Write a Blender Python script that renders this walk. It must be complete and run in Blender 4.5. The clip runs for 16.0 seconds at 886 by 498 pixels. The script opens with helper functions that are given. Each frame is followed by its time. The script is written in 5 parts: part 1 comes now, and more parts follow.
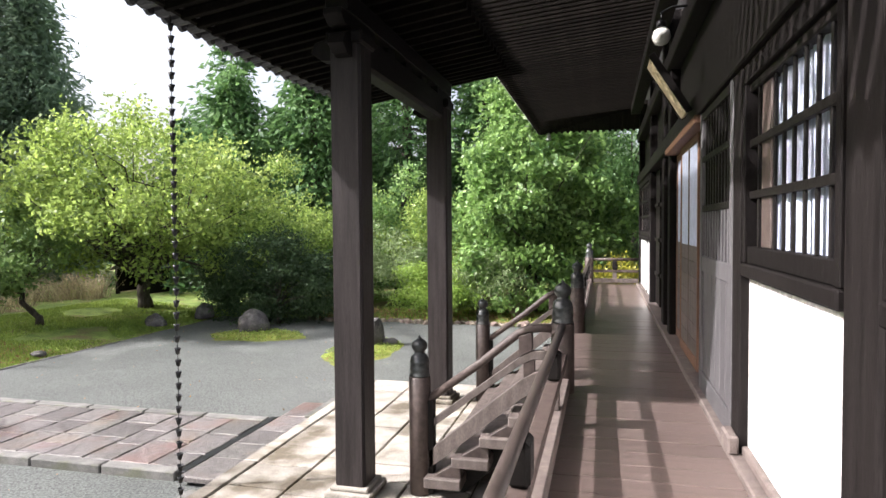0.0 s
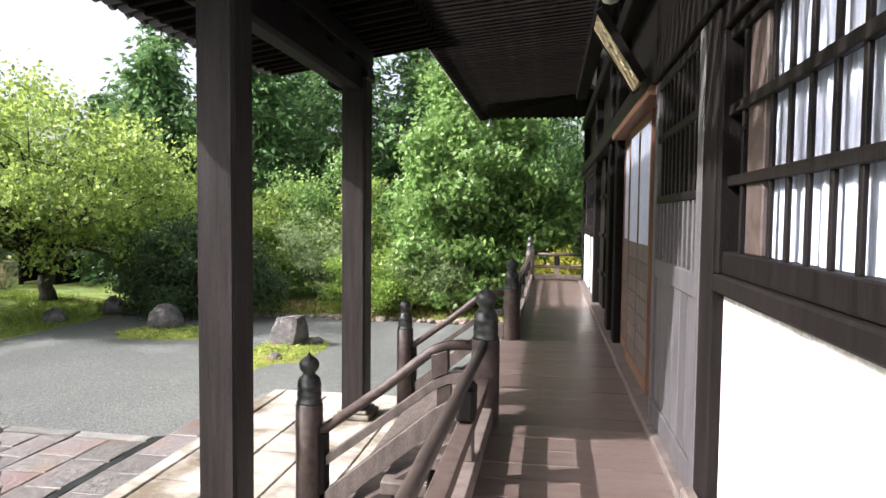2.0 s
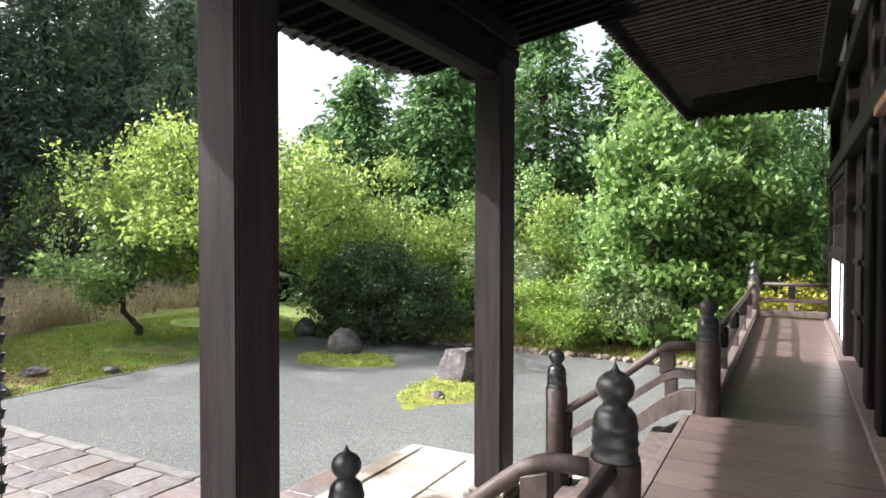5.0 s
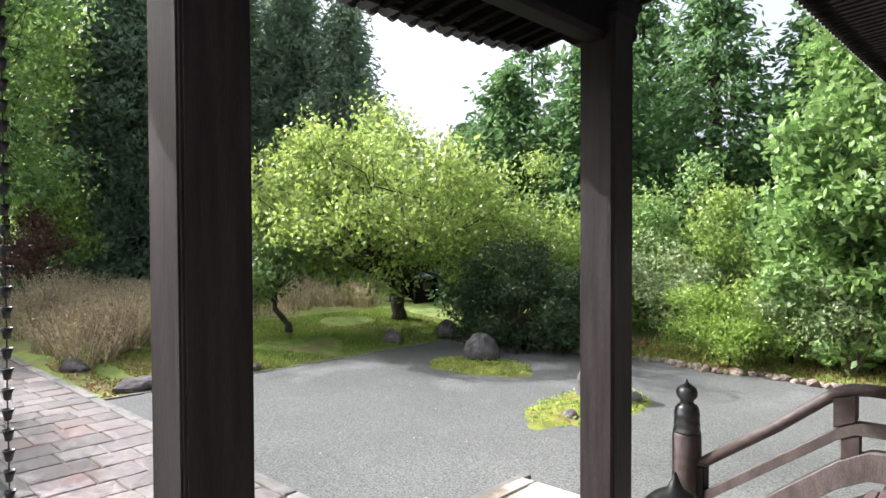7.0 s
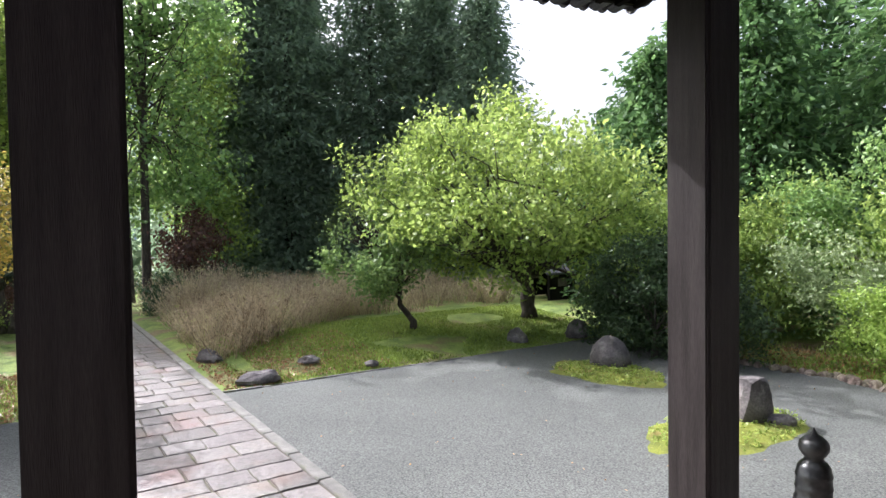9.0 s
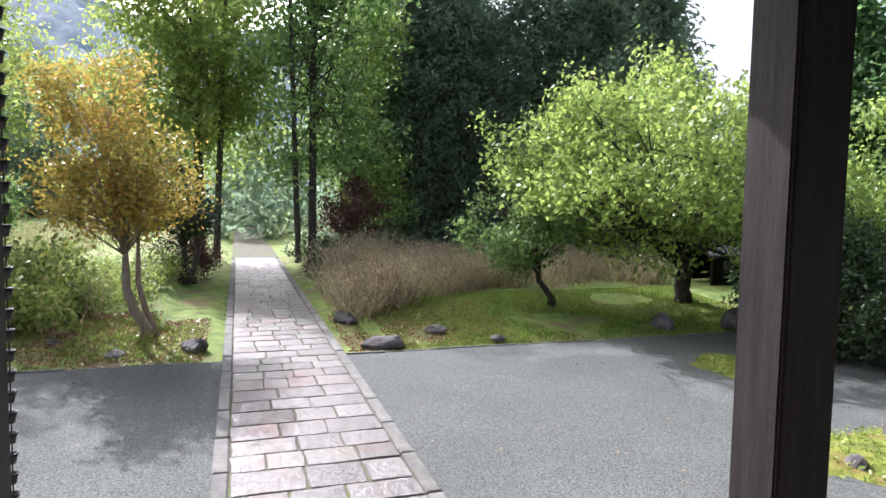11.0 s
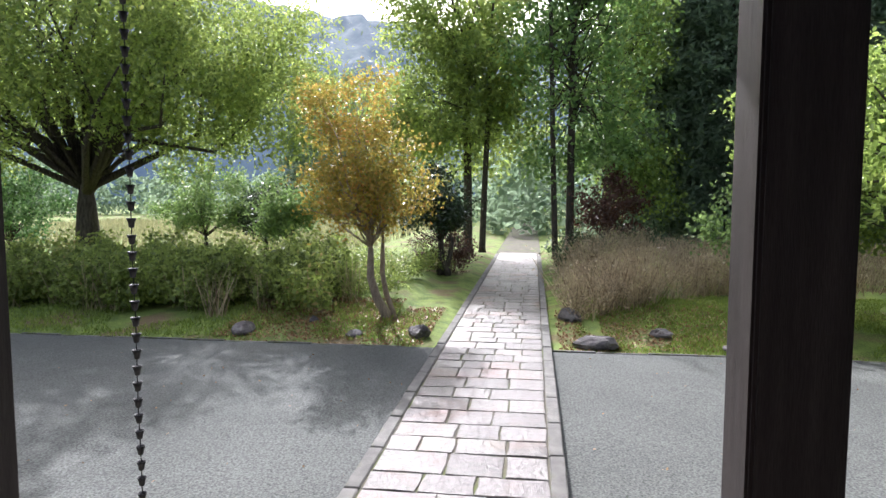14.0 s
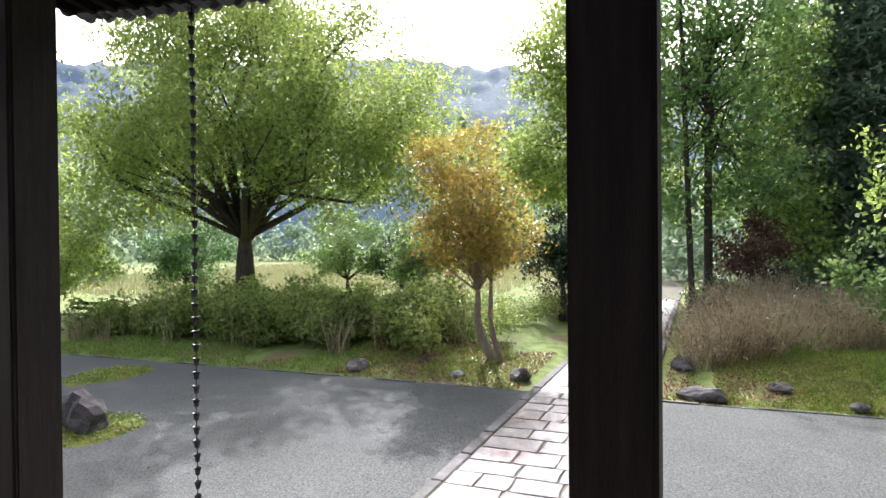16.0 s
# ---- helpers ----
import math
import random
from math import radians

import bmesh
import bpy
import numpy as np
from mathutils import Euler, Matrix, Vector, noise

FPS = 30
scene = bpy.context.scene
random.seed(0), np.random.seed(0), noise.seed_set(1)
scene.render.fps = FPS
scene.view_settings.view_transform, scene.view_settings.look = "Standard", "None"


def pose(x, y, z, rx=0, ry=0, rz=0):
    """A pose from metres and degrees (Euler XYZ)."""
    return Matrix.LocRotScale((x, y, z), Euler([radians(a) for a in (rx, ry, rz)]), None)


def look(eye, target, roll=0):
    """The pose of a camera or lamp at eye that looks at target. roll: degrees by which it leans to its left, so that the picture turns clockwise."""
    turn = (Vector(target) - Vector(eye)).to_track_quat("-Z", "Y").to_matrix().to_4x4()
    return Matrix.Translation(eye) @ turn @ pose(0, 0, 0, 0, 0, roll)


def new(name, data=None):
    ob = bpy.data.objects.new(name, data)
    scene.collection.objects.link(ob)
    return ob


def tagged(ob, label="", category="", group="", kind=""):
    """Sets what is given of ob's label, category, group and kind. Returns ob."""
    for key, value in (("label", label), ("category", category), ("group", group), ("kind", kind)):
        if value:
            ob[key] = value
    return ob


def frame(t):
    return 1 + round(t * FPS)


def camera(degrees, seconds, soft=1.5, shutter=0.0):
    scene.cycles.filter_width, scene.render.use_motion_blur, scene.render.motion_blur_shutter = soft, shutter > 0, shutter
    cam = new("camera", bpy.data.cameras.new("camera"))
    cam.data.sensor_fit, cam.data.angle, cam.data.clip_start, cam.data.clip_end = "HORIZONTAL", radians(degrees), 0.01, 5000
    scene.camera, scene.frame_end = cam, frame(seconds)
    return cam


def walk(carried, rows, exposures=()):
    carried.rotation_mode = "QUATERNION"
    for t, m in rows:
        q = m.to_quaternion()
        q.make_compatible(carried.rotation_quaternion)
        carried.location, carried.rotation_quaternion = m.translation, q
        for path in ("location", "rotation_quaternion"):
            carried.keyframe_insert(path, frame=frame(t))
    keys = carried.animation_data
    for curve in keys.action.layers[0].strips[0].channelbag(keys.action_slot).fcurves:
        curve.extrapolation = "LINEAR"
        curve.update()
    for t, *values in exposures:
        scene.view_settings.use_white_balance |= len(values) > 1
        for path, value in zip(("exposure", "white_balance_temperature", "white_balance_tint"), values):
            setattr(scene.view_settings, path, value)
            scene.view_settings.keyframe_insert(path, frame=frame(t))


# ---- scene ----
cam = camera(69.2, 16.0)
PATH = [
    (0, (-0.157, -0.119, 2.797), (-0.642, 1.82, 2.725), -0.4),
    (0.5, (-0.196, 0.183, 2.831), (-0.531, 2.152, 2.721), -1.8),
    (1, (-0.14, 0.472, 2.826), (-0.418, 2.449, 2.71), -0.5),
    (1.5, (-0.071, 0.754, 2.819), (-0.382, 2.726, 2.711), 0.3),
    (2, (-0.073, 1.07, 2.802), (-0.399, 3.041, 2.7), 0.6),
    (2.5, (-0.084, 1.392, 2.821), (-0.432, 3.359, 2.731), -1.6),
    (3, (-0.022, 1.723, 2.803), (-0.471, 3.671, 2.726), -0.9),
    (3.5, (0.042, 2.025, 2.818), (-0.597, 3.919, 2.747), -1.6),
    (4, (0.015, 2.4, 2.821), (-0.691, 4.271, 2.753), -0.3),
    (4.5, (0.039, 2.719, 2.816), (-0.756, 4.553, 2.765), -0.6),
    (5, (0.097, 3.019, 2.819), (-0.857, 4.777, 2.777), 0.1),
    (7.5, (0.04, 4.495, 2.845), (-1.374, 5.909, 2.797), -1.1),
    (8, (-0.086, 4.77, 2.862), (-1.541, 6.141, 2.808), -1.6),
    (8.5, (-0.003, 5.066, 2.844), (-1.573, 6.305, 2.797), -0.2),
    (9, (-0.061, 5.299, 2.863), (-1.737, 6.389, 2.801), -0.8),
    (11.5, (-0.138, 6.541, 2.826), (-2.07, 7.026, 2.649), 1.1),
    (12, (-0.108, 6.791, 2.834), (-2.07, 7.127, 2.633), 0.4),
    (12.5, (-0.018, 7.047, 2.83), (-2.002, 7.2, 2.626), -0.5),
    (13, (-0.031, 7.269, 2.811), (-2.019, 7.282, 2.594), -0.6),
    (13.5, (-0.094, 7.539, 2.833), (-2.077, 7.397, 2.618), 0.1),
    (14, (-0.094, 7.786, 2.821), (-2.067, 7.508, 2.656), 0.0),
    (14.5, (-0.026, 8.049, 2.823), (-1.974, 7.611, 2.698), -0.3),
    (15, (0.015, 8.307, 2.855), (-1.912, 7.782, 2.746), -0.8),
    (15.5, (-0.031, 8.612, 2.83), (-1.928, 7.984, 2.754), -1.4),
    (16, (0.051, 8.927, 2.814), (-1.808, 8.189, 2.793), -0.5),
]
EXPOSURES = [(0.0, 0.92, 6250, 16), (5.0, 1.1, 6200, 16), (8.0, 0.92, 6050, 17), (12.0, 0.68, 5900, 18), (14.0, 0.6, 5950, 17), (16.0, 0.74, 6050, 18)]
walk(cam, [(t, look(*p)) for t, *p in PATH], EXPOSURES)

# ---- light ----
SUN = Vector((-1.05, -0.41, 0.92)).normalized()
world = bpy.data.worlds.new("world")
scene.world = world
world.use_nodes = True
wn = world.node_tree.nodes
sky = wn.new("ShaderNodeTexSky")
sky.sky_type, sky.sun_disc = "NISHITA", False
sky.sun_elevation = math.asin(SUN.z)
sky.sun_rotation = math.atan2(SUN.x, SUN.y)
sky.dust_density, sky.air_density, sky.ozone_density = 7.0, 1.0, 0.3
wn["Background"].inputs["Strength"].default_value = 0.15
veil = wn.new("ShaderNodeHueSaturation")
veil.inputs["Saturation"].default_value, veil.inputs["Value"].default_value = 0.5, 1.45
world.node_tree.links.new(sky.outputs[0], veil.inputs["Color"])
world.node_tree.links.new(veil.outputs[0], wn["Background"].inputs["Color"])
sun = new("sun", bpy.data.lights.new("sun", "SUN"))
sun.data.energy, sun.data.angle, sun.data.color = 5.0, radians(0.6), (1.0, 0.965, 0.91)
sun.matrix_world = look((0, 0, 30), Vector((0, 0, 30)) - SUN)

# ---- materials ----


def mat(name, c1, c2, scale=6.0, rough=0.7, bump=0.2, detail=6.0, stretch=(1, 1, 1), fine=60.0, spec=0.4, per_object=0.0, island=0.0, c3=None, c3_at=0.6, rough2=None, metal=0.0, hue=0.0, c3_scale=0.35, grain=0.28):
    """Two-scale procedural surface: broad blend of c1 and c2, fine grain, bump, optional stain colour c3."""
    m = bpy.data.materials.new(name)
    m.use_nodes = True
    nt = m.node_tree
    n, l = nt.nodes, nt.links
    p = n["Principled BSDF"]
    tc = n.new("ShaderNodeTexCoord")
    mp = n.new("ShaderNodeMapping")
    mp.inputs["Scale"].default_value = stretch
    l.new(tc.outputs["Object"], mp.inputs["Vector"])
    a = n.new("ShaderNodeTexNoise")
    a.inputs["Scale"].default_value, a.inputs["Detail"].default_value = scale, detail
    l.new(mp.outputs[0], a.inputs["Vector"])
    b = n.new("ShaderNodeTexNoise")
    b.inputs["Scale"].default_value, b.inputs["Detail"].default_value = fine, 3.0
    l.new(mp.outputs[0], b.inputs["Vector"])
    r = n.new("ShaderNodeMapRange")
    r.inputs["From Min"].default_value, r.inputs["From Max"].default_value = 0.32, 0.68
    l.new(a.outputs["Fac"], r.inputs["Value"])
    mix = n.new("ShaderNodeMix")
    mix.data_type = "RGBA"
    mix.inputs["A"].default_value, mix.inputs["B"].default_value = (*c1, 1), (*c2, 1)
    l.new(r.outputs[0], mix.inputs["Factor"])
    out = mix.outputs["Result"]
    if c3:
        c = n.new("ShaderNodeTexNoise")
        c.inputs["Scale"].default_value, c.inputs["Detail"].default_value = scale * c3_scale, 8.0
        l.new(tc.outputs["Object"], c.inputs["Vector"])
        cr = n.new("ShaderNodeMapRange")
        cr.inputs["From Min"].default_value, cr.inputs["From Max"].default_value = c3_at - 0.06, c3_at + 0.08
        l.new(c.outputs["Fac"], cr.inputs["Value"])
        m3 = n.new("ShaderNodeMix")
        m3.data_type = "RGBA"
        l.new(cr.outputs[0], m3.inputs["Factor"])
        l.new(out, m3.inputs["A"])
        m3.inputs["B"].default_value = (*c3, 1)
        out = m3.outputs["Result"]
    hs = n.new("ShaderNodeHueSaturation")
    l.new(out, hs.inputs["Color"])
    val = n.new("ShaderNodeMapRange")
    val.inputs["From Min"].default_value, val.inputs["From Max"].default_value = 0.3, 0.7
    val.inputs["To Min"].default_value, val.inputs["To Max"].default_value = 1 - grain, 1 + grain
    l.new(b.outputs["Fac"], val.inputs["Value"])
    v = val.outputs[0]
    rnd = None
    if per_object:
        rnd = n.new("ShaderNodeObjectInfo").outputs["Random"]
        amt = per_object
    elif island:
        rnd = n.new("ShaderNodeNewGeometry").outputs["Random Per Island"]
        amt = island
    if rnd:
        k = n.new("ShaderNodeMapRange")
        k.inputs["To Min"].default_value, k.inputs["To Max"].default_value = 1 - amt, 1 + amt
        l.new(rnd, k.inputs["Value"])
        mu = n.new("ShaderNodeMath")
        mu.operation = "MULTIPLY"
        l.new(v, mu.inputs[0])
        l.new(k.outputs[0], mu.inputs[1])
        v = mu.outputs[0]
        if hue:
            hm = n.new("ShaderNodeMath")
            hm.operation = "MULTIPLY"
            hm.inputs[1].default_value = 7.31
            l.new(rnd, hm.inputs[0])
            hf = n.new("ShaderNodeMath")
            hf.operation = "FRACT"
            l.new(hm.outputs[0], hf.inputs[0])
            hr = n.new("ShaderNodeMapRange")
            hr.inputs["To Min"].default_value, hr.inputs["To Max"].default_value = 0.5 - hue, 0.5 + hue
            l.new(hf.outputs[0], hr.inputs["Value"])
            l.new(hr.outputs[0], hs.inputs["Hue"])
    l.new(v, hs.inputs["Value"])
    l.new(hs.outputs[0], p.inputs["Base Color"])
    rr = n.new("ShaderNodeMapRange")
    rr.inputs["To Min"].default_value, rr.inputs["To Max"].default_value = rough, rough2 if rough2 is not None else min(1.0, rough + 0.15)
    l.new(a.outputs["Fac"], rr.inputs["Value"])
    l.new(rr.outputs[0], p.inputs["Roughness"])
    p.inputs["Specular IOR Level"].default_value = spec
    p.inputs["Metallic"].default_value = metal
    if bump:
        ad = n.new("ShaderNodeMath")
        ad.operation = "MULTIPLY_ADD"
        ad.inputs[1].default_value = 0.5
        l.new(b.outputs["Fac"], ad.inputs[0])
        l.new(a.outputs["Fac"], ad.inputs[2])
        bp = n.new("ShaderNodeBump")
        bp.inputs["Strength"].default_value, bp.inputs["Distance"].default_value = bump, 0.02
        l.new(ad.outputs[0], bp.inputs["Height"])
        l.new(bp.outputs[0], p.inputs["Normal"])
    return m


def leaf_mat(name, c1, c2, c3=None, trans=0.4, gloss=0.35, rough=0.45, share=0.12):
    """Foliage: colour varies leaf by leaf and in broad patches; light passes through."""
    m = bpy.data.materials.new(name)
    m.use_nodes = True
    nt = m.node_tree
    n, l = nt.nodes, nt.links
    p = n["Principled BSDF"]
    g = n.new("ShaderNodeNewGeometry")
    ramp = n.new("ShaderNodeValToRGB")
    e = ramp.color_ramp.elements
    e[0].color, e[1].color = (*c1, 1), (*c2, 1)
    if c3:
        e[1].position = 1.0 - share
        x = e.new(1.0)
        x.color = (*c3, 1)
    tc = n.new("ShaderNodeTexCoord")
    a = n.new("ShaderNodeTexNoise")
    a.inputs["Scale"].default_value, a.inputs["Detail"].default_value = 0.9, 3.0
    l.new(tc.outputs["Object"], a.inputs["Vector"])
    mx = n.new("ShaderNodeMath")
    mx.operation = "MULTIPLY_ADD"
    mx.inputs[1].default_value = 0.7
    l.new(g.outputs["Random Per Island"], mx.inputs[0])
    sc = n.new("ShaderNodeMapRange")
    sc.inputs["From Min"].default_value, sc.inputs["From Max"].default_value = 0.3, 0.7
    sc.inputs["To Max"].default_value = 0.3
    l.new(a.outputs["Fac"], sc.inputs["Value"])
    l.new(sc.outputs[0], mx.inputs[2])
    l.new(mx.outputs[0], ramp.inputs["Fac"])
    l.new(ramp.outputs[0], p.inputs["Base Color"])
    p.inputs["Roughness"].default_value = rough
    p.inputs["Specular IOR Level"].default_value = gloss
    t = n.new("ShaderNodeBsdfTranslucent")
    hs = n.new("ShaderNodeHueSaturation")
    hs.inputs["Hue"].default_value, hs.inputs["Saturation"].default_value, hs.inputs["Value"].default_value = 0.495, 0.97, 1.45
    l.new(ramp.outputs[0], hs.inputs["Color"])
    l.new(hs.outputs[0], t.inputs["Color"])
    s = n.new("ShaderNodeMixShader")
    s.inputs["Fac"].default_value = trans * 0.9
    l.new(p.outputs[0], s.inputs[1])
    l.new(t.outputs[0], s.inputs[2])
    l.new(s.outputs[0], n["Material Output"].inputs["Surface"])
    return m


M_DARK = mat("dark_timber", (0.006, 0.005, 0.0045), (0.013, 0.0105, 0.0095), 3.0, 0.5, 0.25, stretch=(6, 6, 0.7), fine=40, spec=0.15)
M_POST = mat("post_timber", (0.02, 0.016, 0.0155), (0.04, 0.033, 0.032), 3.0, 0.5, 0.3, stretch=(7, 7, 0.45), fine=45, spec=0.25)
# post timber darkened for the wall: the eave's shade is in this colour
M_SHADEDWOOD = mat("shaded_wall_timber", (0.007, 0.0058, 0.0056), (0.015, 0.0125, 0.012), 3.0, 0.6, 0.3, stretch=(6, 6, 0.5), fine=45, spec=0.08, per_object=0.2)
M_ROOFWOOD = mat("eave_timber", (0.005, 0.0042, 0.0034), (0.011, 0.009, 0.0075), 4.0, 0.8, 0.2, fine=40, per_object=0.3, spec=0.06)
M_RAIL = mat("rail_timber", (0.045, 0.032, 0.028), (0.085, 0.064, 0.056), 4.0, 0.45, 0.25, stretch=(4, 4, 4), fine=55, per_object=0.2, spec=0.4)
M_GREYWOOD = mat("weathered_timber", (0.085, 0.068, 0.061), (0.155, 0.127, 0.114), 4.0, 0.6, 0.3, stretch=(3, 3, 1.2), fine=60, per_object=0.18)
M_DOORWOOD = mat("door_timber", (0.06, 0.057, 0.06), (0.1, 0.094, 0.097), 3.0, 0.55, 0.25, stretch=(5, 5, 0.6), fine=50, per_object=0.15)
M_REDWOOD = mat("reddish_timber", (0.13, 0.062, 0.035), (0.21, 0.11, 0.065), 3.0, 0.55, 0.25, stretch=(5, 5, 0.8), fine=45, per_object=0.12)
M_DECK = mat("deck_board", (0.09, 0.066, 0.058), (0.145, 0.11, 0.099), 2.5, 0.2, 0.12, stretch=(0.6, 6, 4), fine=45, per_object=0.16, rough2=0.42, spec=0.6)
M_BRONZE = mat("blackened_bronze", (0.045, 0.048, 0.05), (0.085, 0.09, 0.085), 8.0, 0.3, 0.1, metal=0.6, fine=30)
M_BRASS = mat("greened_brass", (0.09, 0.095, 0.06), (0.15, 0.15, 0.1), 9.0, 0.35, 0.1, metal=0.6, fine=30)
M_PLASTER = mat("white_plaster", (0.78, 0.77, 0.75), (0.83, 0.82, 0.8), 2.0, 0.85, 0.06, fine=25)
M_PAPER = mat("white_paper", (0.5, 0.56, 0.7), (0.58, 0.63, 0.76), 1.2, 0.8, 0.1, stretch=(1, 6, 0.4), fine=20)
M_STONE = mat("pale_granite", (0.26, 0.24, 0.205), (0.39, 0.365, 0.32), 5.0, 0.75, 0.5, fine=110, per_object=0.18, c3=(0.12, 0.1, 0.07), c3_at=0.55, c3_scale=0.3, grain=0.35)
M_SLAB = mat("path_flagstone", (0.098, 0.088, 0.086), (0.215, 0.198, 0.188), 13.0, 0.2, 1.0, fine=90, per_object=0.3, hue=0.03, grain=0.5, rough2=0.55, c3=(0.18, 0.128, 0.108), c3_at=0.57, c3_scale=0.09, spec=0.6)
M_KERB = mat("kerb_stone", (0.12, 0.118, 0.11), (0.2, 0.195, 0.18), 5.0, 0.8, 0.45, fine=120, per_object=0.15, c3=(0.09, 0.1, 0.05), c3_at=0.6)
M_GRAVEL = mat("grey_gravel", (0.083, 0.09, 0.084), (0.118, 0.126, 0.118), 0.35, 0.85, 1.0, fine=42, detail=12, spec=0.3, grain=0.55, c3=(0.148, 0.155, 0.146), c3_at=0.62, c3_scale=1.4)
M_ROCK = mat("garden_rock", (0.06, 0.055, 0.055), (0.16, 0.145, 0.145), 3.5, 0.75, 0.9, fine=30, c3=(0.2, 0.19, 0.18), c3_at=0.6, c3_scale=1.5, per_object=0.15)
M_TILE = mat("roof_tile", (0.05, 0.052, 0.055), (0.1, 0.1, 0.105), 6.0, 0.4, 0.15, fine=50, per_object=0.2)
M_BARK = mat("bark", (0.035, 0.028, 0.022), (0.1, 0.085, 0.07), 6.0, 0.9, 0.8, stretch=(3, 3, 0.7), fine=35)
M_PALEBARK = mat("pale_bark", (0.2, 0.16, 0.12), (0.34, 0.28, 0.21), 5.0, 0.85, 0.6, stretch=(3, 3, 0.7), fine=35)
M_IRON = mat("iron", (0.03, 0.03, 0.032), (0.06, 0.06, 0.06), 8.0, 0.35, 0.1, metal=0.8, fine=40)
M_PLAQUE = mat("plaque_board", (0.42, 0.34, 0.2), (0.52, 0.43, 0.27), 4.0, 0.6, 0.1, fine=40)
M_INK = mat("faded_gilt", (0.66, 0.56, 0.36), (0.74, 0.64, 0.42), 6.0, 0.5, 0.05, fine=40)
M_GLOBE = mat("frosted_globe", (0.7, 0.69, 0.63), (0.76, 0.75, 0.7), 2.0, 0.35, 0.0, fine=10)
M_GROUND = mat("moss_ground", (0.09, 0.14, 0.03), (0.21, 0.28, 0.06), 2.2, 0.95, 1.0, fine=38, detail=10, c3=(0.17, 0.13, 0.065), c3_at=0.57, c3_scale=0.4, grain=0.4)
M_MOSS = mat("bright_moss", (0.1, 0.12, 0.02), (0.22, 0.25, 0.035), 2.5, 0.95, 1.0, fine=45, c3=(0.2, 0.12, 0.05), c3_at=0.62, c3_scale=0.8)

L_PLUM = leaf_mat("leaf_plum", (0.075, 0.135, 0.03), (0.36, 0.47, 0.11), (0.58, 0.6, 0.2), 0.5)
L_FRESH = leaf_mat("leaf_fresh", (0.08, 0.15, 0.05), (0.24, 0.35, 0.11), None, 0.45)
L_DECID = leaf_mat("leaf_bright", (0.045, 0.11, 0.03), (0.26, 0.41, 0.12), (0.44, 0.55, 0.26), 0.42, gloss=0.5)
L_AMBER = leaf_mat("leaf_amber", (0.16, 0.19, 0.035), (0.38, 0.29, 0.055), (0.42, 0.19, 0.06), 0.5, share=0.28)
L_DARKSHRUB = leaf_mat("leaf_azalea", (0.025, 0.055, 0.022), (0.075, 0.125, 0.05), (0.14, 0.2, 0.09), 0.25)
L_YELLOW = leaf_mat("leaf_yellowgreen", (0.13, 0.23, 0.04), (0.31, 0.43, 0.09), None, 0.45)
L_MIXED = leaf_mat("leaf_mixed", (0.07, 0.135, 0.03), (0.33, 0.44, 0.11), (0.58, 0.53, 0.13), 0.44)
L_SILVER = leaf_mat("leaf_silver", (0.13, 0.2, 0.08), (0.33, 0.4, 0.21), None, 0.4)
L_CEDAR = leaf_mat("leaf_cedar", (0.12, 0.18, 0.12), (0.26, 0.34, 0.22), None, 0.55, 0.12, 0.75)
L_CYPRESS = leaf_mat("leaf_cypress", (0.03, 0.08, 0.032), (0.17, 0.3, 0.1), None, 0.38, 0.25, 0.55)
L_ZELKOVA = leaf_mat("leaf_zelkova", (0.1, 0.16, 0.045), (0.33, 0.41, 0.1), (0.54, 0.52, 0.14), 0.66)
L_CAMELLIA = leaf_mat("leaf_camellia", (0.015, 0.035, 0.012), (0.05, 0.085, 0.03), None, 0.15, 0.6, 0.3)
L_BED = leaf_mat("leaf_bed", (0.06, 0.095, 0.028), (0.34, 0.43, 0.11), (0.46, 0.28, 0.17), 0.5, share=0.15)
L_MAROON = leaf_mat("leaf_maroon", (0.06, 0.03, 0.025), (0.14, 0.07, 0.045), None, 0.3)
L_DRY = leaf_mat("dry_stalk", (0.12, 0.085, 0.05), (0.5, 0.42, 0.27), (0.36, 0.44, 0.13), 0.3, share=0.24)
L_STRAW = leaf_mat("meadow_straw", (0.2, 0.21, 0.1), (0.34, 0.33, 0.17), None, 0.3)
L_BLADE = leaf_mat("moss_blade", (0.13, 0.2, 0.04), (0.3, 0.39, 0.08), (0.42, 0.34, 0.16), 0.35)
L_LITTER = leaf_mat("fallen_leaf", (0.2, 0.1, 0.05), (0.36, 0.22, 0.1), (0.42, 0.33, 0.1), 0.15)

# ---- building tools ----
AT = {}


def thing(name, loc, label, category, group="", kind=""):
    e = new(name)
    e.location = loc
    e.empty_display_size = 0.2
    AT[e] = Vector(loc)
    return tagged(e, label, category, group, kind)


def put(name, mesh, material, parent=None, label="", loc=None, rot=None, scale=None):
    """Links a mesh as one object; loc is in the world, also under a parent."""
    if material is not None and not mesh.materials:
        mesh.materials.append(material)
    ob = new(name, mesh)
    if loc is not None:
        ob.location = loc
    if rot is not None:
        ob.rotation_euler = rot
    if scale is not None:
        ob.scale = scale
    if parent is not None:
        ob.parent = parent
        base = AT.get(parent)
        if base is not None and base.length > 0:
            ob.matrix_parent_inverse = Matrix.Translation(-base)
    AT[ob] = Vector(loc) if loc is not None else Vector((0, 0, 0))
    if label:
        ob["label"] = label
    return ob


def to_mesh(bm, name, smooth=False):
    me = bpy.data.meshes.new(name)
    bm.to_mesh(me)
    bm.free()
    if smooth:
        me.polygons.foreach_set("use_smooth", [True] * len(me.polygons))
    return me


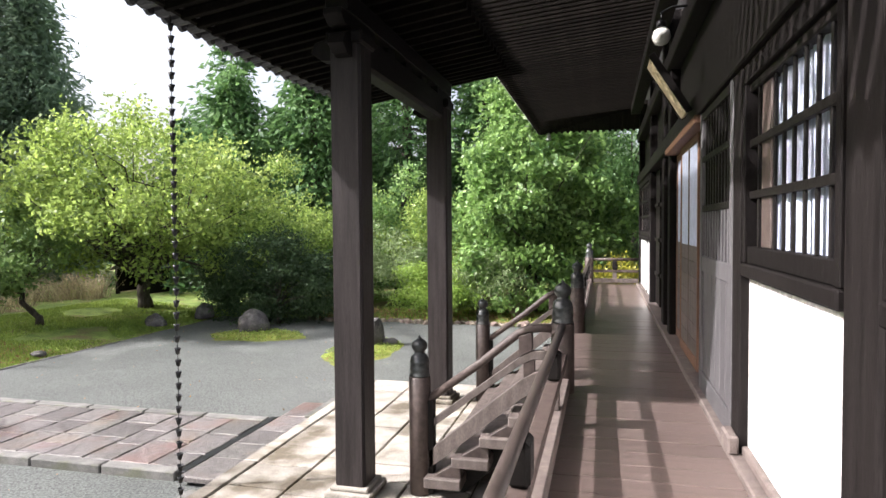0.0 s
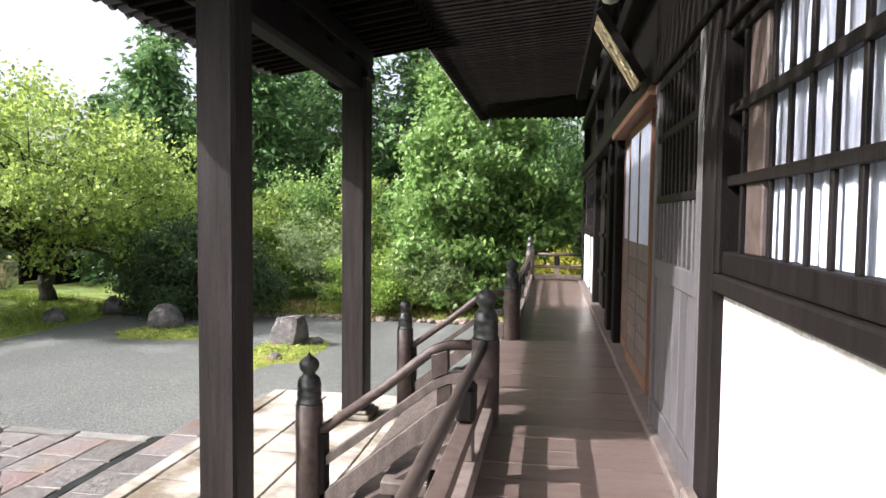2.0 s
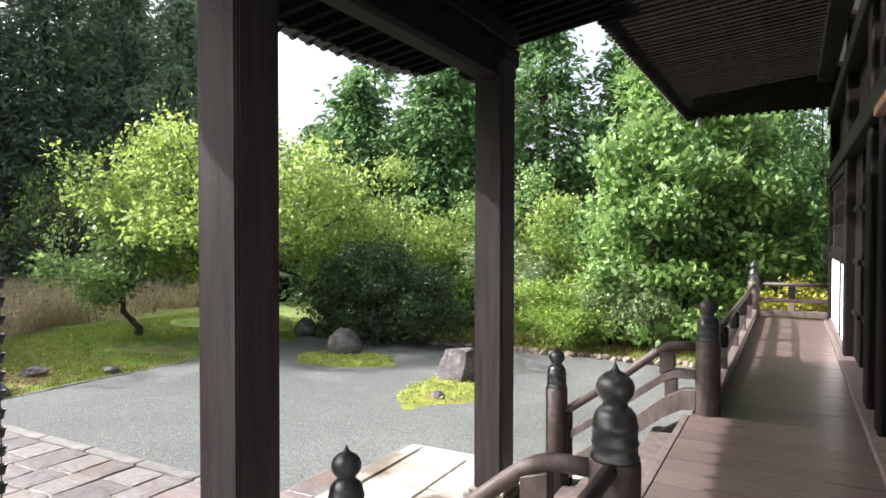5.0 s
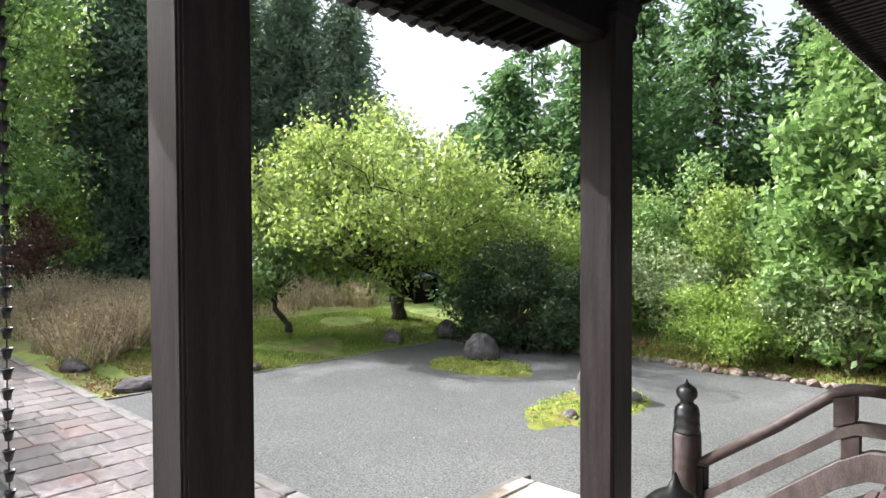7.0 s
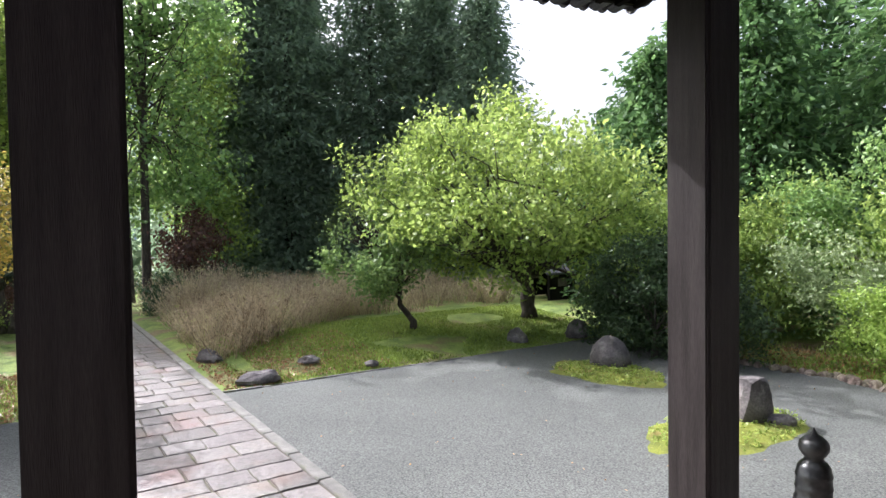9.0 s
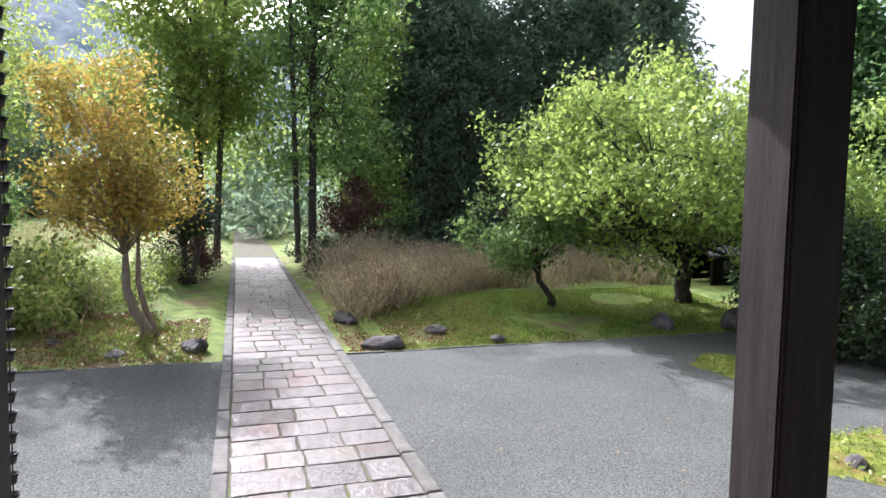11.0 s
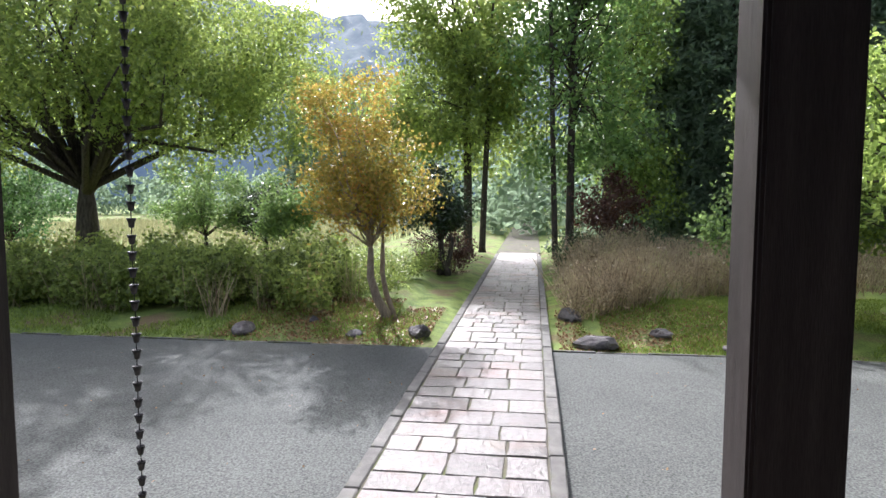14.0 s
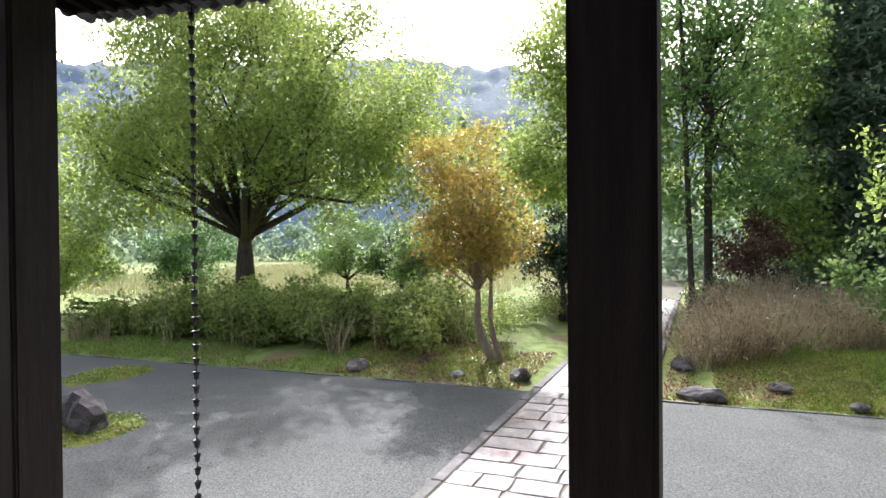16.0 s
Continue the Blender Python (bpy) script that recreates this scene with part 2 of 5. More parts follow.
def boxes(name, *spans, bevel=0.006):
    """Bevelled boxes (x0, x1, y0, y1, z0, z1) in one mesh."""
    bm = bmesh.new()
    for x0, x1, y0, y1, z0, z1 in spans:
        bmesh.ops.create_cube(bm, size=1.0, matrix=Matrix.Translation(((x0 + x1) / 2, (y0 + y1) / 2, (z0 + z1) / 2)) @ Matrix.Diagonal((x1 - x0, y1 - y0, z1 - z0, 1)))
    if bevel:
        bmesh.ops.bevel(bm, geom=list(bm.edges), offset=bevel, segments=1, affect="EDGES", clamp_overlap=True)
    return to_mesh(bm, name)


def part(name, bm, material, parent, label=""):
    return put(name, bm if isinstance(bm, bpy.types.Mesh) else to_mesh(bm, name), material, parent, label)


def box_part(name, parent, material, x0, x1, y0, y1, z0, z1, bevel=0.006, label=""):
    return put(name, boxes(name, (x0, x1, y0, y1, z0, z1), bevel=bevel), material, parent, label)


def raw(name, verts, faces, smooth=False):
    me = bpy.data.meshes.new(name)
    me.from_pydata(verts.tolist() if hasattr(verts, "tolist") else verts, [], faces.tolist() if hasattr(faces, "tolist") else faces)
    if smooth:
        me.polygons.foreach_set("use_smooth", [True] * len(me.polygons))
    me.update()
    return me


def tube_data(points, radii, seg=7, start=0):
    """Rings round a bent line; returns verts and faces."""
    vs, fs = [], []
    pts = [Vector(p) for p in points]
    for i, p in enumerate(pts):
        d = (pts[min(i + 1, len(pts) - 1)] - pts[max(i - 1, 0)]).normalized()
        u = d.orthogonal().normalized() if abs(d.z) > 0.9 else d.cross(Vector((0, 0, 1))).normalized()
        w = d.cross(u)
        for k in range(seg):
            a = 2 * math.pi * k / seg
            vs.append(tuple(p + (u * math.cos(a) + w * math.sin(a)) * radii[i]))
    for i in range(len(pts) - 1):
        for k in range(seg):
            a, b = start + i * seg + k, start + i * seg + (k + 1) % seg
            fs.append((a, b, b + seg, a + seg))
    fs.append(tuple(start + k for k in reversed(range(seg))))
    fs.append(tuple(start + (len(pts) - 1) * seg + k for k in range(seg)))
    return vs, fs


def tube(name, points, radii, seg=12):
    if not isinstance(radii, (list, tuple)):
        radii = [radii] * len(points)
    return raw(name, *tube_data(points, radii, seg), smooth=True)


def lathe(name, profile, seg=20):
    """Turned shape about z from (radius, height) pairs."""
    vs, fs = [], []
    for r, z in profile:
        for k in range(seg):
            a = 2 * math.pi * k / seg
            vs.append((r * math.cos(a), r * math.sin(a), z))
    for i in range(len(profile) - 1):
        for k in range(seg):
            a, b = i * seg + k, i * seg + (k + 1) % seg
            fs.append((a, b, b + seg, a + seg))
    fs.append(tuple(reversed(range(seg))))
    fs.append(tuple((len(profile) - 1) * seg + k for k in range(seg)))
    me = raw(name, vs, fs, smooth=True)
    return me


def prism(name, outline, axis, a0, a1, bevel=0.004):
    """Extrudes a flat outline of (u, z) pairs along x or y."""
    bm = bmesh.new()
    lo = [bm.verts.new((a0, u, z) if axis == "x" else (u, a0, z)) for u, z in outline]
    hi = [bm.verts.new((a1, u, z) if axis == "x" else (u, a1, z)) for u, z in outline]
    bm.faces.new(lo)
    bm.faces.new(list(reversed(hi)))
    k = len(outline)
    for i in range(k):
        bm.faces.new((lo[i], hi[i], hi[(i + 1) % k], lo[(i + 1) % k]))
    bmesh.ops.recalc_face_normals(bm, faces=bm.faces)
    if bevel:
        bmesh.ops.bevel(bm, geom=list(bm.edges), offset=bevel, segments=1, affect="EDGES", clamp_overlap=True)
    return to_mesh(bm, name)

# ---- ground ----
DECK, PLAT, PATHZ, GZ = 1.34, 0.33, 0.06, -0.045
EDGE_X = -11.92


def rise(x, y):
    """Height of the garden ground: level at the court, rolling and climbing a little beyond."""
    out = max(0.0, EDGE_X - 0.3 - x, y - 18.0)
    h = min(0.32, out * 0.09) if out else -0.04
    if 5.85 < y < 8.2 and x < EDGE_X:
        h = -0.02
    elif 4.7 < y < 9.2 and x < EDGE_X:
        h *= 0.35
    return h + GZ + (0.03 * noise.noise(Vector((x * 0.5, y * 0.5, 0))) if out else 0)


def axis_steps(lo, hi, fine_lo, fine_hi, step):
    vals = list(np.arange(fine_lo, fine_hi + 0.01, step))
    a, d = fine_lo, step
    while a > lo:
        d *= 1.35
        a -= d
        vals.insert(0, a)
    a, d = fine_hi, step
    while a < hi:
        d *= 1.35
        a += d
        vals.append(a)
    return vals


xs = axis_steps(-1500, 1500, -30, 2, 0.4)
ys = axis_steps(-1500, 1500, -12, 30, 0.4)
gv = [(x, y, rise(x, y)) for x in xs for y in ys]
ny = len(ys)
gf = [(i * ny + j, (i + 1) * ny + j, (i + 1) * ny + j + 1, i * ny + j + 1) for i in range(len(xs) - 1) for j in range(ny - 1)]
ground = put("ground", raw("ground", gv, gf, True), M_GROUND)
tagged(ground, "mossy garden ground with worn brown earth patches", "ground", kind="structure")

# raked gravel court with a slightly wavering far border
cv = []
cx = np.linspace(EDGE_X, 6.0, 60)
for x in cx:
    cv.append((x, -60.0, GZ + 0.004))
    cv.append((x, 17.75 + 0.25 * noise.noise(Vector((x * 0.9, 3, 0))) + (0.3 if x < -6 else 0), GZ + 0.004))
cf = [(2 * i, 2 * i + 2, 2 * i + 3, 2 * i + 1) for i in range(len(cx) - 1)]
court = put("gravel_court", raw("gravel_court", cv, cf), M_GRAVEL)
tagged(court, "flat court of fine grey gravel before the veranda", "gravel court", kind="structure")

edging = thing("court_edging", (EDGE_X, 0, 0), "thin line of grey edging stones between gravel and moss", "edging", kind="structure")
rng = random.Random(3)
edge_mesh = boxes("edging_stone", (-0.035, 0.035, -0.44, 0.44, -0.08, 0.022), bevel=0.008)
for i in range(38):
    y = -14 + i * 0.9
    if 5.7 < y < 8.4 or y > 17.6:
        continue
    put("edging_stone", edge_mesh, M_KERB, edging, loc=(EDGE_X + rng.uniform(-0.02, 0.02), y, GZ + rng.uniform(-0.015, 0.01)), rot=(0, 0, rng.uniform(-0.02, 0.02)))

# ---- portico posts and beams ----
def chamfered_post(name, x0, x1, y0, y1, z0, z1, c=0.022):
    """Square shaft whose arrises carry a double bead."""
    s = 0.010
    o = [(x0 + c, y0), (x1 - c, y0), (x1 - c, y0 + s), (x1 - s, y0 + s), (x1 - s, y0 + c), (x1, y0 + c), (x1, y1 - c), (x1 - s, y1 - c), (x1 - s, y1 - s), (x1 - c, y1 - s), (x1 - c, y1), (x0 + c, y1), (x0 + c, y1 - s), (x0 + s, y1 - s), (x0 + s, y1 - c), (x0, y1 - c), (x0, y0 + c), (x0 + s, y0 + c), (x0 + s, y0 + s), (x0 + c, y0 + s)]
    k = len(o)
    vs = [(x, y, z0) for x, y in o] + [(x, y, z1) for x, y in o]
    fs = [tuple(reversed(range(k))), tuple(range(k, 2 * k))] + [(i, (i + 1) % k, k + (i + 1) % k, k + i) for i in range(k)]
    return raw(name, vs, fs)


POSTS = ((5.268, 5.573), (8.488, 8.80))
for y0, y1 in POSTS:
    p = thing("portico_post", (-2.395, (y0 + y1) / 2, PLAT), "thick square dark-stained timber post on a stone footing", "post", "portico posts")
    part("shaft", chamfered_post("shaft", -2.54, -2.25, y0, y1, PLAT + 0.10, 4.42), M_POST, p)
    part("footing", boxes("footing", (-2.62, -2.17, y0 - 0.08, y1 + 0.08, PLAT, PLAT + 0.06), (-2.58, -2.21, y0 - 0.04, y1 + 0.04, PLAT + 0.06, PLAT + 0.1), bevel=0.012), M_STONE, p, "pale granite footing stone")
    part("capital", boxes("capital", (-2.57, -2.22, y0 - 0.03, y1 + 0.03, 4.42, 4.54), bevel=0.02), M_DARK, p)
    part("bracket_arm", prism("bracket_arm", [(y0 - 0.26, 4.66), (y0 - 0.26, 4.61), (y0 - 0.16, 4.54), (y1 + 0.16, 4.54), (y1 + 0.26, 4.61), (y1 + 0.26, 4.66)], "x", -2.48, -2.31), M_DARK, p)

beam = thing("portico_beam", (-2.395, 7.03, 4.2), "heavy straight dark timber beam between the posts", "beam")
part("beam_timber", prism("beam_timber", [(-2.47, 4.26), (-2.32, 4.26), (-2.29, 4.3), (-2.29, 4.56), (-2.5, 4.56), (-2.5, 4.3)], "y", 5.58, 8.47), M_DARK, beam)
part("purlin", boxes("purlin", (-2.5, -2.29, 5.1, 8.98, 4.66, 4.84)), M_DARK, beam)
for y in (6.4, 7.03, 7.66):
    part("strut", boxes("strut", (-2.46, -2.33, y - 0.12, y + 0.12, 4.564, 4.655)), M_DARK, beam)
for y0, y1 in POSTS:
    tie = thing("carved_bracket", (-2.4, (y0 + y1) / 2, 4.3), "dark carved timber bracket noses on the post head", "bracket", "carved brackets")
    yc = (y0 + y1) / 2
    # carved nose that sticks out in front of and beside the post
    part("carved_nose", prism("carved_nose", [(-2.54, 4.52), (-2.54, 4.3), (-2.66, 4.31), (-2.76, 4.38), (-2.72, 4.47)], "y", yc - 0.07, yc + 0.07), M_DARK, tie)
    side = 1 if yc > 7 else -1
    e = y1 if side > 0 else y0
    part("side_nose", prism("side_nose", [(e, 4.52), (e, 4.3), (e + side * 0.1, 4.31), (e + side * 0.2, 4.38), (e + side * 0.16, 4.48)], "x", -2.47, -2.32), M_DARK, tie)

# ---- portico roof ----
HX0, HX1, HY0, HY1 = -4.14, -1.55, 3.86, 9.98


def hood_z(x, y):
    lift = abs((y - 6.92) / 3.03) ** 3 * 0.10
    return 4.72 + lift + (x - HX0) * 0.155


hood = thing("portico_roof", (-2.8, 6.9, 4.8), "low dark timber and tile portico roof over the steps", "roof")
n = 25
vs, fs = [], []
for i in range(n):
    y = HY0 + (HY1 - HY0) * i / (n - 1)
    for x, dz in ((HX0 + 0.24, 0.03), (HX1, 0.03), (HX1, 0.12), (HX0 + 0.24, 0.12)):
        vs.append((x, y, hood_z(x, y) + dz))
for i in range(n - 1):
    for k in range(4):
        a, b = i * 4 + k, i * 4 + (k + 1) % 4
        fs.append((a, b, b + 4, a + 4))
fs += [(3, 2, 1, 0), tuple(range(4 * n - 4, 4 * n))]
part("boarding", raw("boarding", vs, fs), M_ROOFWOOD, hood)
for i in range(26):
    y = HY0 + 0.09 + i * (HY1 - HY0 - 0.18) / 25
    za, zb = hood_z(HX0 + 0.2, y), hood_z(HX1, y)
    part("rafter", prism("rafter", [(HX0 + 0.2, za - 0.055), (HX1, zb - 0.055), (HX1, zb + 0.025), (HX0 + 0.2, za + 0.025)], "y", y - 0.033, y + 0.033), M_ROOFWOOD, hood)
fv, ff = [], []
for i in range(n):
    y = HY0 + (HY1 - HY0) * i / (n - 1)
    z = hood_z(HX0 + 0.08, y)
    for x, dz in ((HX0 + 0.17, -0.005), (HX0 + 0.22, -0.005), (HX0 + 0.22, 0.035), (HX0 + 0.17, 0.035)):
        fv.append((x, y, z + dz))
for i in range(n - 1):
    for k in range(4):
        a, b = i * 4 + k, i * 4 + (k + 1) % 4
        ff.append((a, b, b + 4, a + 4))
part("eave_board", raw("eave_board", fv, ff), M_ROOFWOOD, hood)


def pantile(name, length):
    """Roll-and-trough roof tile with a round end cap, along x from its lower end."""
    vs, fs = [], []
    prof = []
    for k in range(7):
        a = math.pi - math.pi * k / 6
        prof.append((-0.055 + 0.055 * math.cos(a), 0.02 + 0.06 * math.sin(a)))
    prof += [(0.03, 0.0), (0.075, -0.012), (0.125, -0.004), (0.17, 0.02)]
    for x in (0.0, length):
        for y, z in prof:
            vs.append((x, y, z))
        for y, z in reversed(prof):
            vs.append((x, y, z - 0.016))
    k = len(prof) * 2
    fs = [(i, (i + 1) % k, k + (i + 1) % k, k + i) for i in range(k)]
    fs.append(tuple(reversed(range(k))))
    c = len(vs)
    for x in (-0.02, 0.02):
        for j in range(10):
            a = 2 * math.pi * j / 10
            vs.append((x, -0.055 + 0.062 * math.cos(a), 0.018 + 0.062 * math.sin(a)))
    fs += [(c + j, c + (j + 1) % 10, c + 10 + (j + 1) % 10, c + 10 + j) for j in range(10)]
    fs += [tuple(c + j for j in reversed(range(10))), tuple(c + 10 + j for j in range(10))]
    return raw(name, vs, fs)


tile_mesh = pantile("eave_tile", 0.4)
for i in range(26):
    y = HY0 + 0.02 + i * 0.237
    put("eave_tile", tile_mesh, M_TILE, hood, loc=(HX0 - 0.06, y, hood_z(HX0, y) + 0.045), rot=(0, -0.15, 0))
# the rest of the tiled slope, joined
vs, fs = [], []
m_ = 26 * 6
for i in range(m_ + 1):
    y = HY0 - 0.1 + (HY1 + 0.2 - HY0) * i / m_
    w = 0.05 * max(0.0, math.sin(2 * math.pi * (y - HY0) / 0.237))
    vs += [(HX0 + 0.3, y, hood_z(HX0 + 0.3, y) + 0.145 + w), (HX1, y, hood_z(HX1, y) + 0.16 + w)]
fs = [(2 * i, 2 * i + 2, 2 * i + 3, 2 * i + 1) for i in range(m_)]
part("tiled_slope", raw("tiled_slope", vs, fs), M_TILE, hood, "grey clay tiles in rolled rows")
verge = pantile("verge_tile", 0.3)
for y, turn in ((HY0 - 0.05, 0), (HY1 + 0.05, 0)):
    for i in range(9):
        x = HX0 + 0.1 + i * 0.27
        put("verge_tile", verge, M_TILE, hood, loc=(x, y, hood_z(x, y) + 0.02), rot=(0, 0, math.pi / 2 if y < 7 else -math.pi / 2), scale=(0.6, 1.1, 1.1))

# ---- main roof ----
RX, RZ = -1.78, 5.22
RY0, RY1 = -5.0, 17.0
roof = thing("main_roof", (0.6, 6, 5.2), "deep dark timber eave of the temple roof with close rafters", "roof", kind="structure")
IN = 0.68
up = (IN - RX) * 0.10
vs = [(RX, RY0, RZ), (RX, RY1, RZ), (IN, RY1 - 2.3, RZ + up), (IN, RY0, RZ + up), (12, RY1, RZ), (12, RY1 - 2.3, RZ + up),
      (RX, RY0, RZ + 0.16), (RX, RY1, RZ + 0.16), (12, RY1, RZ + 0.16), (6, RY1 - 6, RZ + 4.2), (6, RY0, RZ + 4.2), (12, RY1 - 6, RZ + 4.2), (12, RY0, RZ + 4.2)]
fs = [(0, 1, 2, 3), (1, 4, 5, 2), (0, 6, 7, 1), (1, 7, 8, 4), (6, 10, 9, 7), (7, 9, 11, 8), (0, 3, 10, 6), (9, 10, 12, 11)]
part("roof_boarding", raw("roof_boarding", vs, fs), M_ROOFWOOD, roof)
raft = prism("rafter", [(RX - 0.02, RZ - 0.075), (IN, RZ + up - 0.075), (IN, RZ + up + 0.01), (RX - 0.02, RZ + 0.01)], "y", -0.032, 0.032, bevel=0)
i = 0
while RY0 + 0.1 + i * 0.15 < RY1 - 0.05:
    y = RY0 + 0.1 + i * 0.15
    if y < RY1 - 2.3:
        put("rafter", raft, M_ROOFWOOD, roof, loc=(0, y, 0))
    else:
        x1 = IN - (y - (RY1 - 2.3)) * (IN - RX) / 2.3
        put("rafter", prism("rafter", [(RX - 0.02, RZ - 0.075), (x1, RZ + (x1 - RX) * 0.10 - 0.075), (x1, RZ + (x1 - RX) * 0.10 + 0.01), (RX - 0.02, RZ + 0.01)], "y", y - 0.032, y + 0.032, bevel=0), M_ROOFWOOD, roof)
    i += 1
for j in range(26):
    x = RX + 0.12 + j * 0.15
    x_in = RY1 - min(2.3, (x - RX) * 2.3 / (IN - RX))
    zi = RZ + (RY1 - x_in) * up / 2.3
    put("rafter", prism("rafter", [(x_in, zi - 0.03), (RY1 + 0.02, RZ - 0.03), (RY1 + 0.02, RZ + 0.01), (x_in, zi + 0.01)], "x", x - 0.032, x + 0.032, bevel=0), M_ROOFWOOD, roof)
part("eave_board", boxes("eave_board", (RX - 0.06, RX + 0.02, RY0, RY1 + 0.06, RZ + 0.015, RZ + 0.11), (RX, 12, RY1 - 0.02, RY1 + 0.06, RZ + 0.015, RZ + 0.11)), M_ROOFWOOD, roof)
# thin pale plates on the rafter ends, from the portico roof's end onward
M_TIP = mat("pale_rafter_tip", (0.5, 0.5, 0.47), (0.62, 0.62, 0.58), 6.0, 0.8, 0.1)
tip = boxes("rafter_tip", (RX - 0.03, RX - 0.022, -0.03, 0.03, RZ - 0.07, RZ + 0.005), bevel=0)
for k in range(49):
    put("rafter_tip", tip, M_TIP, roof, loc=(0, 9.6 + k * 0.15 + 0.05, 0))
part("corner_rafter", prism("corner_rafter", [(-0.08, -0.13), (0.08, -0.13), (0.08, 0.0), (-0.08, 0.0)], "x", 0.0, 3.3), M_ROOFWOOD, roof)
hip = roof.children[-1]
hip.location = (RX - 0.02, RY1 + 0.02, RZ)
hip.rotation_euler = (0, -math.atan2(up, 3.36), math.atan2(-2.3, IN - RX))
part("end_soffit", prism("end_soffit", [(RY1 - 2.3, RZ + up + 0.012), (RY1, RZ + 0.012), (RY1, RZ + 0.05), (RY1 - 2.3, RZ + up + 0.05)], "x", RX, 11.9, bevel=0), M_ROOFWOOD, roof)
part("wall_purlin", boxes("wall_purlin", (0.42, 0.62, RY0, 14.6, 5.2, 5.38)), M_DARK, roof)

# ---- building walls ----
wall = thing("wall_west", (0.8, 5.5, 0), "timber-framed temple wall with white plaster panels", "wall", kind="structure")
WX = 0.70
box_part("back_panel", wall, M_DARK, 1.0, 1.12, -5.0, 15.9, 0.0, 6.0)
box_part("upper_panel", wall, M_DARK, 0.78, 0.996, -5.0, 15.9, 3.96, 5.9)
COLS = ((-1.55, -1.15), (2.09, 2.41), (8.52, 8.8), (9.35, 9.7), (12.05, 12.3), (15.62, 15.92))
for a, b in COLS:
    box_part("column", wall, M_SHADEDWOOD, 0.66, 0.95, a, b, 0.3, 5.5, bevel=0.015)
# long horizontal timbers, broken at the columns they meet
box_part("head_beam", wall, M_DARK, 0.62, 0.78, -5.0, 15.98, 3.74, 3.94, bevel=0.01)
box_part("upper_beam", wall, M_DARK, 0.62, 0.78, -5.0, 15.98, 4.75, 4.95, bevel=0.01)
box_part("floor_beam", wall, M_GREYWOOD, 0.60, 0.99, -5.0, 15.9, DECK - 0.12, DECK + 0.045, bevel=0.008)
BAYS = ((-1.13, 2.07), (2.43, 4.09), (12.32, 15.6))
for a, b in BAYS:
    box_part("plaster_panel", wall, M_PLASTER, 0.70, 0.9, a, b, DECK + 0.10, 2.48, bevel=0.003, label="bright white plaster panel")
    box_part("foot_rail", wall, M_GREYWOOD, 0.665, 0.92, a, b, DECK + 0.045, DECK + 0.1, bevel=0.008)
    box_part("sill_rail", wall, M_SHADEDWOOD, 0.645, 0.92, a, b, 2.48, 2.56, bevel=0.01)
box_part("door_jamb", wall, M_SHADEDWOOD, 0.648, 0.9, 4.095, 4.335, DECK + 0.05, 3.735)
box_part("jamb_foot", wall, M_GREYWOOD, 0.58, 0.646, 4.06, 4.3, DECK + 0.046, DECK + 0.16, bevel=0.012)
box_part("middle_column", wall, M_SHADEDWOOD, 0.69, 0.95, 13.35, 13.55, DECK + 0.1, 2.48)
box_part("end_wall", wall, M_PLASTER, 1.0, 10.0, 15.7, 15.9, 0.0, 5.5)
box_part("south_wall", wall, M_PLASTER, 1.0, 10.0, -5.0, -4.8, 0.0, 5.5)
box_part("east_wall", wall, M_PLASTER, 9.9, 10.0, -4.8, 15.7, 0.0, 5.5)
box_part("underfloor_board", wall, M_DARK, 0.3, 0.36, -5.0, 15.8, 0.0, DECK - 0.1)


def lattice_window(name, y0, y1, z0, z1, nv, nh, label):
    w = thing(name, (WX, (y0 + y1) / 2, z0), label, "window", kind="structure")
    fw = 0.06
    box_part("window_frame", w, M_SHADEDWOOD, 0.655, 0.80, y0, y0 + fw, z0, z1)
    box_part("window_frame", w, M_SHADEDWOOD, 0.655, 0.86, y1 - fw, y1, z0, z1)
    box_part("window_sill", w, M_SHADEDWOOD, 0.672, 0.86, y0 + fw, y1 - fw, z0, z0 + 0.10)
    box_part("window_head", w, M_SHADEDWOOD, 0.655, 0.86, y0, y1, z1 - 0.05 + 0.052, 3.738)
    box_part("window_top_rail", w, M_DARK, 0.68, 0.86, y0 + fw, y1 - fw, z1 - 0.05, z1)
    bar_v = boxes("lattice_bar", (-0.008, 0.008, -0.013, 0.013, z0 + 0.1, z1 - 0.05), bevel=0.003)
    a, b = y0 + fw, y1 - fw
    for k in range(nv):
        y = a + (b - a) * (k + 1) / (nv + 1)
        if not b - 0.46 < y < b - 0.18:
            put("lattice_bar", bar_v, M_DARK, w, loc=(0.70, y, 0))
    for k in range(nh):
        z = z0 + 0.1 + (z1 - z0 - 0.15) * (k + 1) / (nh + 1)
        box_part("lattice_rail", w, M_DARK, 0.682, 0.714, a, b, z - 0.022, z + 0.022, bevel=0.003)
    box_part("inner_stile", w, M_RAIL, 0.7, 0.732, b - 0.42, b - 0.22, z0 + 0.1, z1 - 0.05)
    # hanging white cloth behind the lattice, softly folded
    vs, fs = [], []
    k = 60
    for i in range(k + 1):
        y = a + (b - a - 0.12) * i / k
        x = 0.735 + 0.008 * math.sin(i * 1.1) + 0.005 * math.sin(i * 2.7 + 1)
        vs += [(x, y, z0 + 0.1), (x, y, z1 - 0.05)]
    fs = [(2 * i, 2 * i + 2, 2 * i + 3, 2 * i + 1) for i in range(k)]
    part("white_cloth", raw("white_cloth", vs, fs, True), M_PAPER, w, "bluish white cloth behind lattice")
    return w


